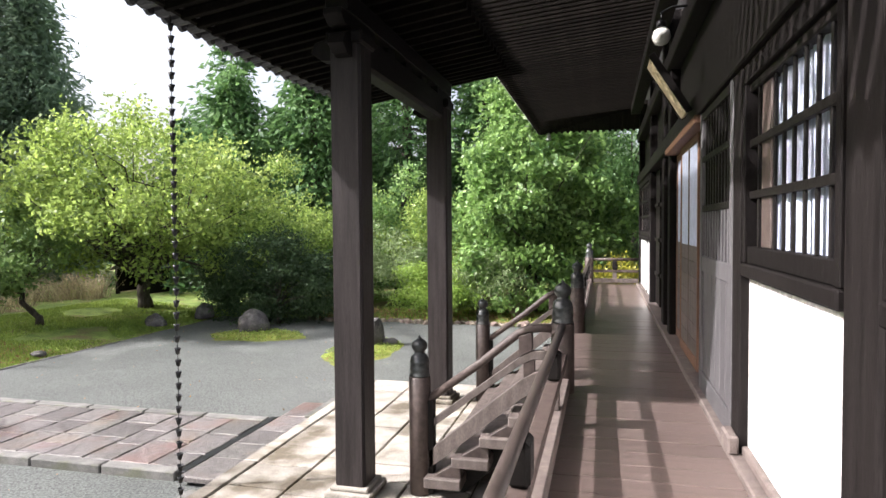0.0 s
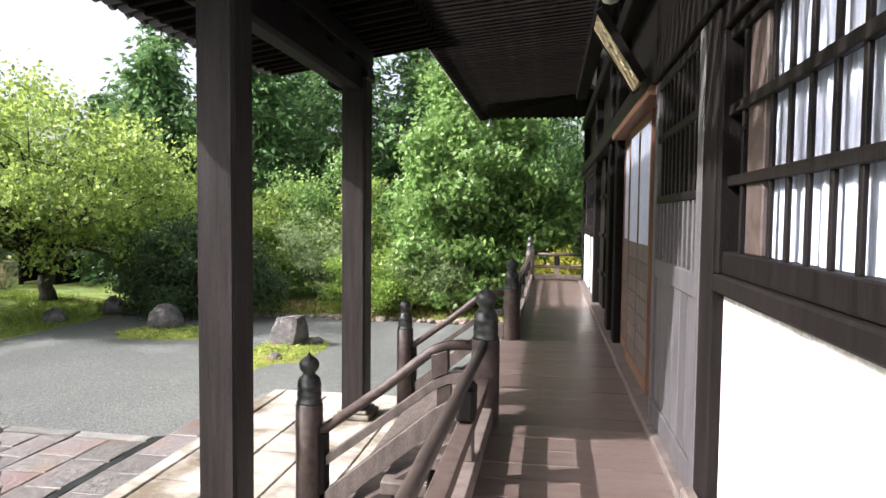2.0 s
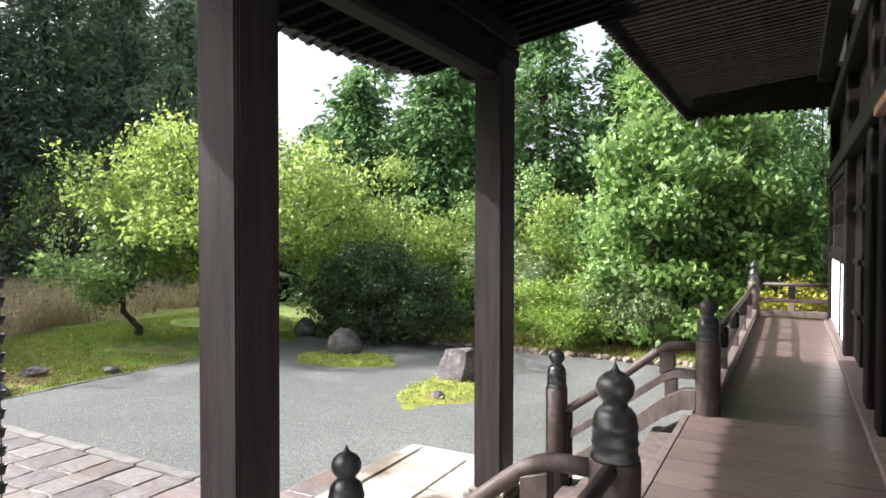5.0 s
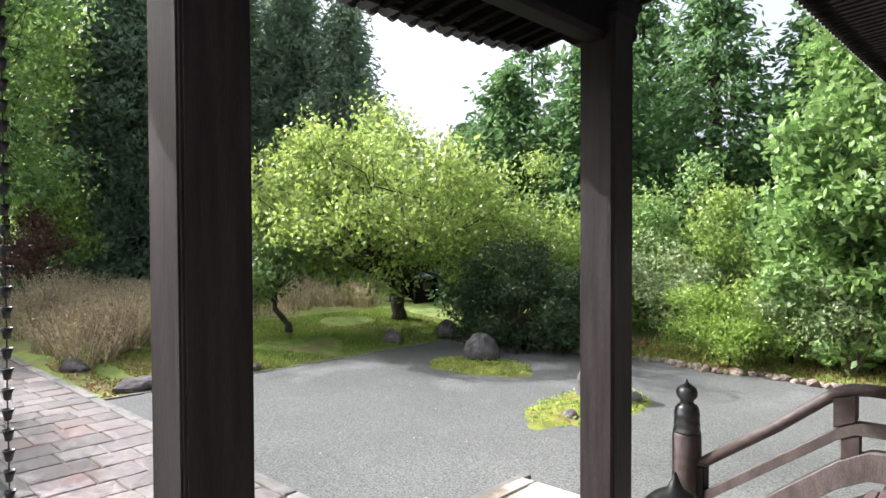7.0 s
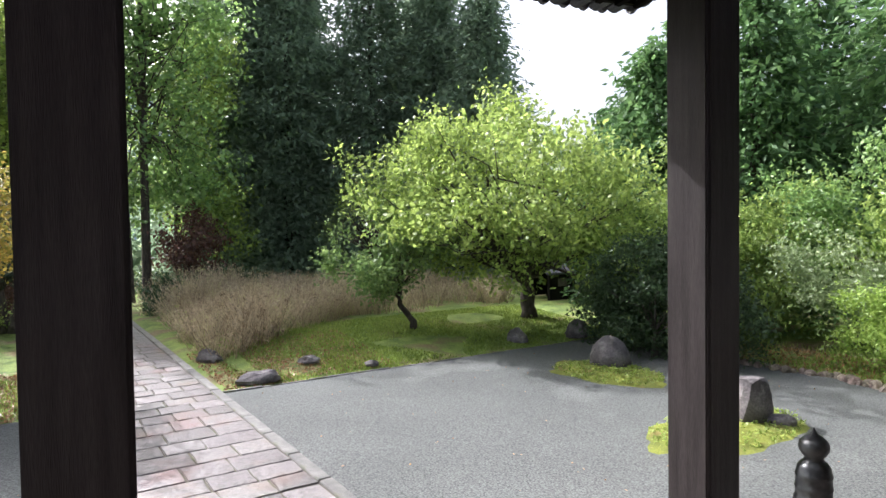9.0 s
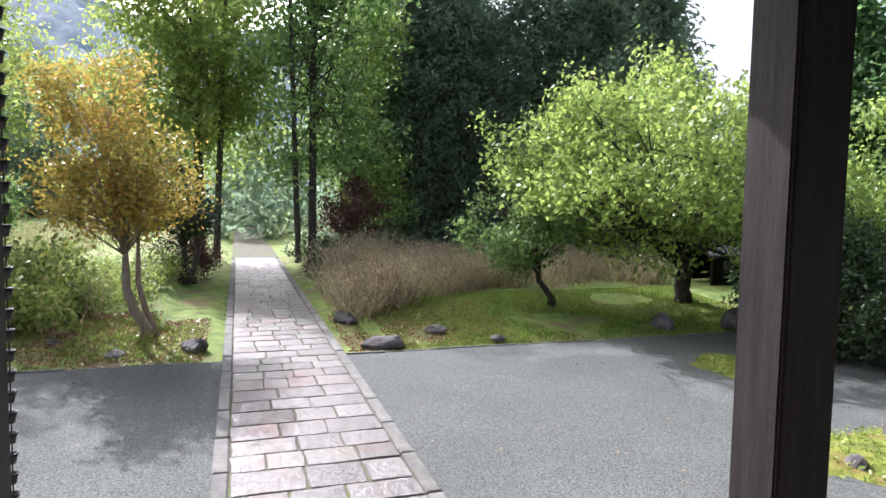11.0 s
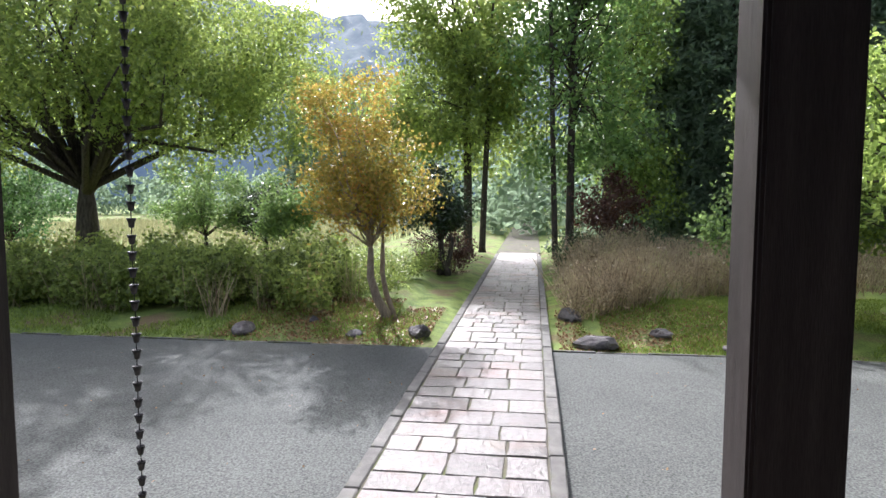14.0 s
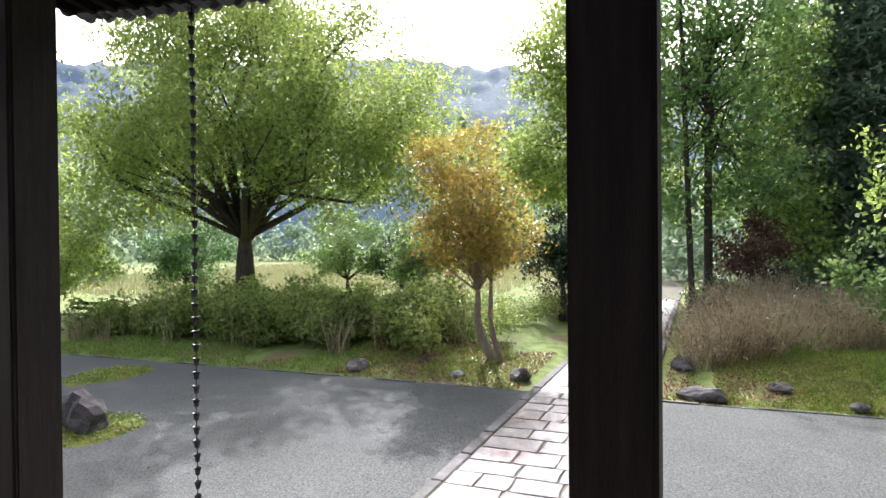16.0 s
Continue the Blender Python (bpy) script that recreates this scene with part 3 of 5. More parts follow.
lattice_window("window_1", 2.43, 4.09, 2.562, 3.62, 8, 2, "dark wooden lattice window backed with white cloth")
lattice_window("window_2", -1.13, 2.07, 2.562, 3.62, 15, 2, "wide dark wooden lattice window backed with white cloth")
lattice_window("window_3", 12.32, 15.6, 2.562, 3.62, 15, 2, "distant dark wooden lattice window beyond the doors")

# big sliding door: lattice above, boarded panel below
door = thing("door_1", (0.64, 5.4, DECK), "large grey sliding door, lattice over boarded panel", "door", kind="structure")
DY0, DY1 = 4.34, 5.78
for a, b in ((DY0, DY0 + 0.11), (DY1 - 0.11, DY1)):
    box_part("stile", door, M_DOORWOOD, 0.645, 0.705, a, b, DECK + 0.05, 3.73)
# rails above 2.7 take the darker timber: eave shade put into the colour
for z0, z1 in ((DECK + 0.05, DECK + 0.21), (2.40, 2.53), (2.90, 2.95), (3.31, 3.36), (3.66, 3.73)):
    box_part("rail", door, M_DOORWOOD if z0 < 2.7 else M_DARK, 0.649, 0.701, DY0 + 0.11, DY1 - 0.11, z0, z1)
for k in range(6):
    a = DY0 + 0.11 + k * (DY1 - DY0 - 0.22) / 6
    box_part("panel_board", door, M_DOORWOOD, 0.663, 0.685, a + 0.004, a + (DY1 - DY0 - 0.22) / 6 - 0.004, DECK + 0.21, 2.40)
# upper bars are darkened the same way, as painted eave shade
for k in range(9):
    y = DY0 + 0.11 + (k + 1) * (DY1 - DY0 - 0.22) / 10
    box_part("lattice_bar", door, M_DOORWOOD, 0.657, 0.695, y - 0.02, y + 0.02, 2.53, 2.90, bevel=0.003)
    box_part("lattice_bar", door, M_DARK, 0.657, 0.695, y - 0.02, y + 0.02, 2.95, 3.66, bevel=0.003)
box_part("backing", door, M_DARK, 0.74, 0.77, DY0, DY1, DECK + 0.05, 3.73)

# paper doors with boarded feet
for k, (a, b) in enumerate(((6.32, 7.72), (7.6, 8.5))):
    s = thing("paper_door", (0.8, (a + b) / 2, DECK), "white paper sliding door with reddish timber frame and boarded foot", "sliding door", "paper doors")
    x0 = 0.70 + 0.04 * k
    for c, d in ((a, a + 0.05), (b - 0.05, b)):
        box_part("stile", s, M_REDWOOD, x0, x0 + 0.035, c, d, DECK + 0.05, 3.66)
    box_part("bottom_rail", s, M_REDWOOD, x0, x0 + 0.035, a + 0.05, b - 0.05, DECK + 0.05, DECK + 0.16)
    box_part("top_rail", s, M_REDWOOD, x0, x0 + 0.035, a + 0.05, b - 0.05, 3.58, 3.66)
    box_part("paper", s, M_PAPER, x0 + 0.012, x0 + 0.024, a + 0.05, b - 0.05, 2.58, 3.58, bevel=0)
    for j in range(7):
        z = DECK + 0.16 + j * (2.58 - DECK - 0.16) / 7
        box_part("foot_board", s, M_GREYWOOD, x0 + 0.008, x0 + 0.026, a + 0.05, b - 0.05, z + 0.003, z + (2.58 - DECK - 0.16) / 7 - 0.003, bevel=0.003)
    box_part("centre_bar", s, M_GREYWOOD, x0, x0 + 0.03, (a + b) / 2 - 0.012, (a + b) / 2 + 0.012, DECK + 0.16, 3.58)
lintel = thing("door_lintel", (0.66, 7.3, 3.66), "reddish timber lintel over the paper doors", "lintel", kind="structure")
box_part("lintel_board", lintel, M_REDWOOD, 0.60, 0.82, 5.8, 8.5, 3.665, 3.737)
dark = thing("door_2", (0.8, 10.9, DECK), "dark timber boarded doors with horizontal rails", "door", kind="structure")
for k in range(3):
    a = 9.72 + k * 0.78
    box_part("door_leaf", dark, M_DARK, 0.76 + 0.03 * (k % 2), 0.80 + 0.03 * (k % 2), a, a + 0.76, DECK + 0.05, 3.73)
    for z in (1.9, 2.5, 3.1):
        box_part("rail", dark, M_DARK, 0.735 + 0.03 * (k % 2), 0.758 + 0.03 * (k % 2), a + 0.02, a + 0.74, z, z + 0.06, bevel=0.004)
box_part("leaf", dark, M_DARK, 0.80, 0.84, 8.82, 9.33, DECK + 0.05, 3.73)

# plaque, globe lamp, bell
plaque = thing("name_plaque", (0.42, 6.02, 3.95), "tilted pale wooden name board with worn characters", "plaque")
pb = part("board", boxes("board", (-0.02, 0.02, -0.2, 0.2, -0.29, 0.29), bevel=0.008), M_PLAQUE, plaque)
bars = [(-0.1 + 0.1 * (k % 2), 0.2 - 0.1 * k) for k in range(5)]
for y, z in bars:
    c = put("character", boxes("character", (-0.026, -0.0205, y - 0.07, y + 0.09, z - 0.018, z + 0.018), (-0.026, -0.0205, y - 0.01, y + 0.025, z - 0.045, z + 0.045), bevel=0), M_INK, pb, "worn gilt writing")
part("edge_strip", boxes("edge_strip", (-0.03, 0.03, -0.225, -0.2, -0.3, 0.3), bevel=0.005), M_DARK, pb)
part("edge_strip", boxes("edge_strip", (-0.03, 0.03, 0.2, 0.225, -0.3, 0.3), bevel=0.005), M_DARK, pb)
pb.location = (0.0, 0.0, 0.0)
plaque.rotation_euler = (0, radians(-32), 0)
plaque.location = (0.40, 6.0, 4.02)
for o in plaque.children:
    o.matrix_parent_inverse = Matrix.Identity(4)
lamp = thing("globe_lamp", (0.38, 6.5, 4.62), "unlit frosted globe lamp on a short arm", "lamp")
part("globe", lathe("globe", [(0.02, -0.09), (0.06, -0.072), (0.085, -0.03), (0.09, 0.0), (0.08, 0.045), (0.045, 0.08)], 20), M_GLOBE, lamp)
part("neck", lathe("neck", [(0.045, 0.08), (0.05, 0.09), (0.045, 0.14), (0.02, 0.15)], 14), M_IRON, lamp)
part("arm", tube("arm", [(0, 0, 0.15), (0, 0, 0.22), (0.1, 0, 0.27), (0.4, 0, 0.27)], 0.012, 8), M_IRON, lamp)
for o in lamp.children:
    o.matrix_parent_inverse = Matrix.Identity(4)
bell = thing("wind_bell", (-1.5, 16.32, 5.14), "small pale bronze wind bell under the eave corner", "bell")
part("bell_body", lathe("bell_body", [(0.075, -0.2), (0.062, -0.19), (0.05, -0.12), (0.044, -0.06), (0.02, -0.03)], 14), mat("pale_bronze", (0.4, 0.42, 0.4), (0.55, 0.56, 0.54), 8, 0.45, 0.1), bell)
part("hanger", tube("hanger", [(0, 0, -0.03), (0, 0, 0.06)], 0.006, 6), M_IRON, bell)
for o in bell.children:
    o.matrix_parent_inverse = Matrix.Identity(4)

# ---- veranda railing and steps ----
YS, YN, RAILX, NEWX = 5.53, 8.73, -0.50, -1.80
finial = lathe("finial", [(0.094, 0.0), (0.097, 0.01), (0.088, 0.02), (0.088, 0.055), (0.093, 0.065), (0.088, 0.075), (0.086, 0.12), (0.091, 0.13), (0.086, 0.14), (0.08, 0.175), (0.066, 0.195), (0.05, 0.205), (0.046, 0.225), (0.06, 0.238), (0.072, 0.26), (0.075, 0.285), (0.066, 0.31), (0.043, 0.332), (0.018, 0.345), (0.008, 0.365), (0.002, 0.38)], 22)


def newel(parent, x, y, z0, top, r=0.1, finial_mat=None):
    shaft = lathe("newel", [(r, 0.0), (r, top - 0.38 - z0 - 0.012), (r - 0.012, top - 0.38 - z0)], 22)
    o = put("newel", shaft, M_RAIL, parent, loc=(x, y, z0))
    put("finial", finial, finial_mat or M_BRONZE, o, "blackened onion-shaped bronze cap", loc=(x, y, top - 0.38))
    return o


def straight_rail(name, y0, y1, label, posts, skip_newels=()):
    r = thing(name, (RAILX, (y0 + y1) / 2, DECK), label, "railing", "veranda railings")
    part("top_rail", tube("top_rail", [(RAILX, y0, 1.925), (RAILX, (y0 + y1) / 2, 1.92), (RAILX, y1, 1.925)], 0.032, 14), M_RAIL, r)
    box_part("middle_rail", r, M_RAIL, RAILX - 0.045, RAILX + 0.045, y0, y1, 1.63, 1.695)
    box_part("base_rail", r, M_GREYWOOD, RAILX - 0.065, RAILX + 0.065, y0, y1, DECK + 0.035, DECK + 0.14, bevel=0.01)
    for y in posts:
        box_part("strut", r, M_GREYWOOD, RAILX - 0.04, RAILX + 0.04, y - 0.055, y + 0.055, DECK + 0.141, 1.629)
        box_part("bearing_block", r, M_DARK, RAILX - 0.05, RAILX + 0.05, y - 0.09, y + 0.09, 1.696, 1.892, bevel=0.02)
    return r


r1 = straight_rail("veranda_railing", -2.2, YS - 0.09, "weathered brown timber veranda railing with onion-capped newel posts", (-0.9, 0.7, 2.6, 4.5))
newel(r1, RAILX, YS, DECK - 0.35, 2.33)
newel(r1, RAILX, -2.3, DECK - 0.35, 2.33)
r2 = straight_rail("veranda_railing", YN + 0.09, 16.02, "weathered brown timber railing running to the veranda end", (10.1, 11.6, 13.1, 14.6))
newel(r2, RAILX, YN, DECK - 0.35, 2.33)
newel(r2, RAILX, 16.1, DECK - 0.35, 2.38)
end = thing("end_railing", (0.1, 16.1, DECK), "timber railing across the veranda end", "railing", "veranda railings")
part("top_rail", tube("top_rail", [(RAILX + 0.09, 16.1, 1.95), (0.66, 16.1, 1.95)], 0.034, 14), M_RAIL, end)
box_part("middle_rail", end, M_RAIL, RAILX + 0.09, 0.66, 16.06, 16.14, 1.63, 1.695)
box_part("base_rail", end, M_GREYWOOD, RAILX + 0.09, 0.66, 16.04, 16.16, DECK + 0.035, DECK + 0.14)
box_part("strut", end, M_GREYWOOD, 0.06, 0.16, 16.06, 16.14, DECK + 0.141, 1.629)
box_part("bearing_block", end, M_DARK, 0.05, 0.17, 16.05, 16.15, 1.696, 1.918, bevel=0.02)

for y, lab in ((YS, "sloping timber stair railing with greened onion-capped newel"), (YN, "sloping timber stair railing on the far side of steps")):
    r = thing("stair_railing", (-1.2, y, PLAT), lab, "railing", "stair railings")
    newel(r, NEWX, y, PLAT, 1.80, finial_mat=M_BRASS)
    part("top_rail", tube("top_rail", [(NEWX + 0.08, y, 1.20), (-1.21, y, 1.575), (-0.95, y, 1.79), (-0.87, y, 1.85), (-0.79, y, 1.885), (-0.7, y, 1.895), (RAILX - 0.09, y, 1.895)], 0.038, 14), M_RAIL, r)
    o = [(NEWX + 0.08, 0.92), (-0.86, 1.57), (-0.76, 1.62), (RAILX - 0.09, 1.625)]
    part("middle_rail", prism("middle_rail", o + [(x, z + 0.075) for x, z in reversed(o)], "y", y - 0.04, y + 0.04), M_GREYWOOD, r)
    o = [(NEWX + 0.08, 0.56), (-0.86, 1.27), (-0.7, 1.36), (RAILX - 0.09, 1.37)]
    part("base_rail", prism("base_rail", o + [(x, z + 0.17) for x, z in reversed(o)], "y", y - 0.05, y + 0.05), M_GREYWOOD, r)
    part("strut", prism("strut", [(-0.84, 1.45), (-0.74, 1.5), (-0.74, 1.62), (-0.84, 1.585)], "y", y - 0.035, y + 0.035), M_RAIL, r)
    part("bearing_block", prism("bearing_block", [(-0.88, 1.645), (-0.76, 1.70), (-0.76, 1.86), (-0.88, 1.82)], "y", y - 0.045, y + 0.045), M_RAIL, r)
    box_part("toe_strut", r, M_DARK, NEWX + 0.085, NEWX + 0.14, y - 0.05, y + 0.05, PLAT + 0.01, 1.2)

steps = thing("wooden_steps", (-1.2, 7.13, PLAT), "broad weathered timber steps up to the veranda", "steps")
RISE, RUN = (DECK - PLAT) / 5, 0.255
for k in range(4):
    x1 = -0.66 - RUN * (3 - k)
    zt = PLAT + RISE * (k + 1)
    part("tread", prism("tread", [(x1 - 0.30, zt - 0.095), (x1 + 0.04, zt - 0.095), (x1 + 0.04, zt), (x1 - 0.30, zt)], "y", YS - 0.17, YN + 0.17, bevel=0.01), M_GREYWOOD, steps)
    part("riser", boxes("riser", (x1 - 0.22, x1 - 0.19, YS + 0.1, YN - 0.1, zt - RISE, zt - 0.096)), M_DARK, steps)
    for y in (YS - 0.06, YN + 0.06):
        part("step_wedge", prism("step_wedge", [(x1 - 0.22, zt - 0.001), (x1 + 0.03, zt - 0.001), (x1 + 0.03, zt + 0.09), (x1 - 0.05, zt + 0.11)], "y", y - 0.05, y + 0.05), M_RAIL, steps)
for y in (YS + 0.12, YN - 0.12):
    part("stringer", prism("stringer", [(-1.75, PLAT), (-1.4, PLAT), (-0.66, 1.0), (-0.66, 1.2)], "y", y - 0.04, y + 0.04), M_DARK, steps)

# ---- rain chain ----
chain = thing("rain_chain", (-4.06, 5.12, 4.75), "dark metal rain chain of small cups hanging from eave", "rain chain")
cup = lathe("cup", [(0.01, -0.036), (0.018, -0.032), (0.023, 0.0), (0.034, 0.028), (0.03, 0.028), (0.019, 0.0), (0.013, -0.027)], 8)
link = tube("link", [(0, 0, 0), (0, 0, 0.075)], 0.004, 5)
z = 4.66
k = 0
while z > 0.06:
    sway = 0.004 * math.sin(k * 0.7)
    put("cup", cup, M_IRON, chain, loc=(-4.06 + sway, 5.12, z), rot=(0, 0, k * 0.8))
    put("link", link, M_IRON, chain, loc=(-4.06 + sway, 5.12, z + 0.03))
    z -= 0.112
    k += 1
part("gutter_outlet", lathe("gutter_outlet", [(0.03, 0.0), (0.06, 0.05), (0.07, 0.12), (0.05, 0.13)], 12), M_IRON, chain)
out = chain.children[-1]
out.location = (-4.06, 5.12, 4.68)

# ---- rocks and moss islands ----
def rock_mesh(seed, sx, sy, sz, rough=0.35, flat=0.0):
    bm = bmesh.new()
    bmesh.ops.create_icosphere(bm, subdivisions=3, radius=1.0)
    r = random.Random(seed)
    cuts = [(Vector((r.uniform(-1, 1), r.uniform(-1, 1), r.uniform(-0.2, 1))).normalized(), r.uniform(*((0.55, 0.9) if rough > 0.22 else (0.8, 1.0)))) for _ in range(9)]
    off = Vector((seed * 3.7, seed * 1.3, 0))
    for v in bm.verts:
        d = v.co.normalized()
        s = 1.0
        for nrm, h in cuts:
            t = d.dot(nrm)
            if t > 0.05:
                s = min(s, h / t)
        s *= 1 + rough * 0.35 * noise.noise(d * 2.2 + off) + rough * 0.15 * noise.noise(d * 6 + off)
        v.co = Vector((d.x * s * sx, d.y * s * sy, d.z * s * sz))
        if flat and v.co.z > flat * sz:
            v.co.z = flat * sz + 0.15 * (v.co.x - v.co.y) * 0.5
        if v.co.z < -0.35 * sz:
            v.co.z = -0.35 * sz
    return to_mesh(bm, "rock")


def rock(x, y, sx, sy, sz, seed, label, z=0.0, turn=0.0, rough=0.35, flat=0.0):
    o = put("rock", rock_mesh(seed, sx, sy, sz, rough, flat), M_ROCK, None, loc=(x, y, GZ + z + 0.2 * sz), rot=(0, 0, turn))
    return tagged(o, label, "rock", "garden rocks")


rock(-5.66, 14.2, 0.44, 0.4, 0.86, 11, "upright flat-topped dark stone on a moss island", 0.02, 0.4, 0.4, 0.52)
rock(-5.2, 14.35, 0.3, 0.16, 0.2, 12, "low wedge stone beside the upright stone", 0.0, 0.5)
rock(-5.34, 12.8, 0.17, 0.14, 0.13, 13, "small grey stone on the moss island", 0.02)
rock(-9.4, 15.5, 0.46, 0.42, 0.5, 14, "rounded purple-grey boulder at the court edge", 0.02, 0.2, 0.2)
rock(-12.6, 15.7, 0.36, 0.3, 0.26, 15, "dark low boulder on the moss", 0.08)
rock(-12.2, 17.3, 0.34, 0.3, 0.36, 16, "dark boulder beneath the shrub", 0.1)
rock(-14.7, 8.65, 0.38, 0.26, 0.24, 17, "rough grey stone beside the dry bed", 0.1, 0.3, 0.6)
rock(-12.3, 8.95, 0.44, 0.24, 0.2, 18, "flat dark stone on the moss edge", 0.05, 1.4, 0.5)
rock(-13.1, 10.3, 0.26, 0.18, 0.13, 19, "low mossy stone in grass", 0.12, 0.9, 0.6)
rock(-12.3, 11.4, 0.2, 0.15, 0.1, 20, "small brown stone on the moss", 0.05)
rock(-12.75, 5.5, 0.3, 0.24, 0.2, 21, "dark stone beside the path", 0.05, 0.5, 0.5)
rock(-12.6, 4.2, 0.24, 0.17, 0.1, 22, "small flat stone among fallen leaves", 0.05)
rock(-12.65, 1.8, 0.4, 0.24, 0.17, 23, "wet flat-topped stone by the planting", 0.05, 0.2, 0.15)
rock(-7.2, 0.0, 0.6, 0.48, 0.52, 24, "large rough pale-speckled boulder on a moss island", 0.05, 0.7, 0.6)
rock(-13.6, 3.0, 0.16, 0.13, 0.12, 25, "small brown stone under the amber tree", 0.1)


def mound(x, y, rx, ry, h, seed, label):
    vs, fs = [], []
    rings, seg = 7, 40
    for i in range(rings + 1):
        q = i / rings
        for k in range(seg):
            a = 2 * math.pi * k / seg
            w = 1 + 0.28 * noise.noise(Vector((math.cos(a) * 1.6 + seed, math.sin(a) * 1.6, 0))) + 0.12 * noise.noise(Vector((math.cos(a) * 5 + seed, math.sin(a) * 5, 0)))
            px, py = math.cos(a) * rx * q * w, math.sin(a) * ry * q * w
            vs.append((x + px, y + py, GZ + 0.002 + h * (1 - q ** 2.2) + 0.018 * noise.noise(Vector((px * 6, py * 6, seed))) * (1 - q)))
    for i in range(rings):
        for k in range(seg):
            a, b = i * seg + k, i * seg + (k + 1) % seg
            fs.append((a, a + seg, b + seg, b))
    o = put("moss_island", raw("moss_island", vs, fs, True), M_MOSS)
    return tagged(o, label, "moss", "moss islands")


mound(-5.5, 13.65, 0.8, 1.5, 0.07, 1, "bright green moss island round the upright stone")
mound(-8.95, 14.95, 1.25, 0.9, 0.06, 2, "brown-flecked moss island round the boulder")
mound(-7.1, 0.1, 1.0, 0.8, 0.07, 3, "yellow-green moss island round the large boulder")
mound(-10.3, -3.1, 1.0, 0.7, 0.06, 4, "small moss island in the gravel")

# ---- plants ----


def leaf_cards(centres, per, spread, size, aspect, rs, up=0.35, hang=0.0, squash=1.0, outward=None):
    """Diamond leaves strewn round clump centres: verts and faces."""
    c = np.repeat(np.asarray(centres, float), per, axis=0)
    k = len(c)
    d = rs.normal(0, 1, (k, 3)) * spread
    d[:, 2] *= squash
    c = c + d
    u = rs.normal(0, 1, (k, 3))
    u[:, 2] -= hang * 2
    if outward is not None:
        o = c - np.asarray(outward)
        o[:, 2] = 0
        o /= np.linalg.norm(o, axis=1, keepdims=True) + 1e-6
        u += o * 1.6
    u /= np.linalg.norm(u, axis=1, keepdims=True)
    w = rs.normal(0, 1, (k, 3))
    w[:, 2] += 0.0
    nrm = np.cross(u, w)
    nrm[:, 2] = np.where(nrm[:, 2] < 0, -nrm[:, 2], nrm[:, 2]) + up
    nrm /= np.linalg.norm(nrm, axis=1, keepdims=True)
    s = np.cross(nrm, u)
    s /= np.linalg.norm(s, axis=1, keepdims=True) + 1e-6
    ln = size * rs.uniform(0.65, 1.35, (k, 1))
    wd = ln * aspect
    v = np.stack([c - u * ln * 0.5, c + s * wd * 0.5 - u * ln * 0.08, c + u * ln * 0.5, c - s * wd * 0.5 - u * ln * 0.08], 1).reshape(-1, 3)
    f = np.arange(4 * k).reshape(-1, 4)
    return v, f


def clumps(ellipsoids, count, rs, shell=0.45, seed=0, wobble=0.3, lump=0.105, heads_min=9, fresh=0.085):
    """Clump centres inside ellipsoids (x, y, z, rx, ry, rz), mostly near the uneven outside."""
    out = []
    vol = np.array([e[3] * e[4] * e[5] for e in ellipsoids])
    pick = rs.choice(len(ellipsoids), count, p=vol / vol.sum())
    heads = {}
    for i in pick:
        x, y, z, a, b, c = ellipsoids[i]
        group = heads.setdefault(i, [])
        if len(group) < heads_min or rs.uniform() < fresh:
            d = rs.normal(0, 1, 3)
            d /= np.linalg.norm(d)
            r = rs.uniform(0, 1) ** shell
            r *= 1 + wobble * noise.noise(Vector(d) * 2.3 + Vector((seed + i * 5.0, 0, 0)))
            group.append((x + d[0] * a * r, y + d[1] * b * r, z + d[2] * c * r))
        h = group[rs.randint(len(group))]
        g = lump * (a + b + c) / 3
        out.append((h[0] + rs.normal(0, g), h[1] + rs.normal(0, g), h[2] + rs.normal(0, g * 0.55)))
    return np.array(out)


def limbs(base, fork, targets, r0, rs, bend=0.25, seg=6, lean=(0, 0), low=0.35):
    """A tapered trunk to the fork, and bent limbs onward to the targets: the trunk's mesh and a list of limb meshes."""
    b, fk = Vector(base), Vector(fork)
    mid = (b + fk) / 2 + Vector((lean[0], lean[1], 0))
    pts = [b + Vector((0, 0, -0.14)), b + Vector((0, 0, 0.1)), (b + mid) / 2 + Vector((rs.normal(0, 0.03), rs.normal(0, 0.03), 0)), mid, (mid + fk) / 2, fk]
    rad = [r0 * 1.4, r0 * 1.15, r0 * 1.0, r0 * 0.88, r0 * 0.72, r0 * 0.45]
    trunk = raw("trunk", *tube_data(pts, rad, 10, 0), smooth=True)
    made = []
    for t in targets:
        t = Vector(t)
        q = rs.uniform(0, low)
        root = fk.lerp(mid, q)
        if t.z < root.z + 0.2:
            root = fk.lerp(mid, min(1.0, q + 0.5))
        L = (t - root).length
        m1 = root.lerp(t, 0.35) + Vector((rs.normal(0, bend), rs.normal(0, bend), abs(rs.normal(0, bend)))) * L * 0.4
        m2 = root.lerp(t, 0.7) + Vector((rs.normal(0, bend), rs.normal(0, bend), rs.normal(0, bend))) * L * 0.3
        r = r0 * rs.uniform(0.18, 0.4)
        made.append(raw("limb", *tube_data([root, m1, m2, t], [r, r * 0.7, r * 0.42, r * 0.12], seg, 0), smooth=True))
    return trunk, made


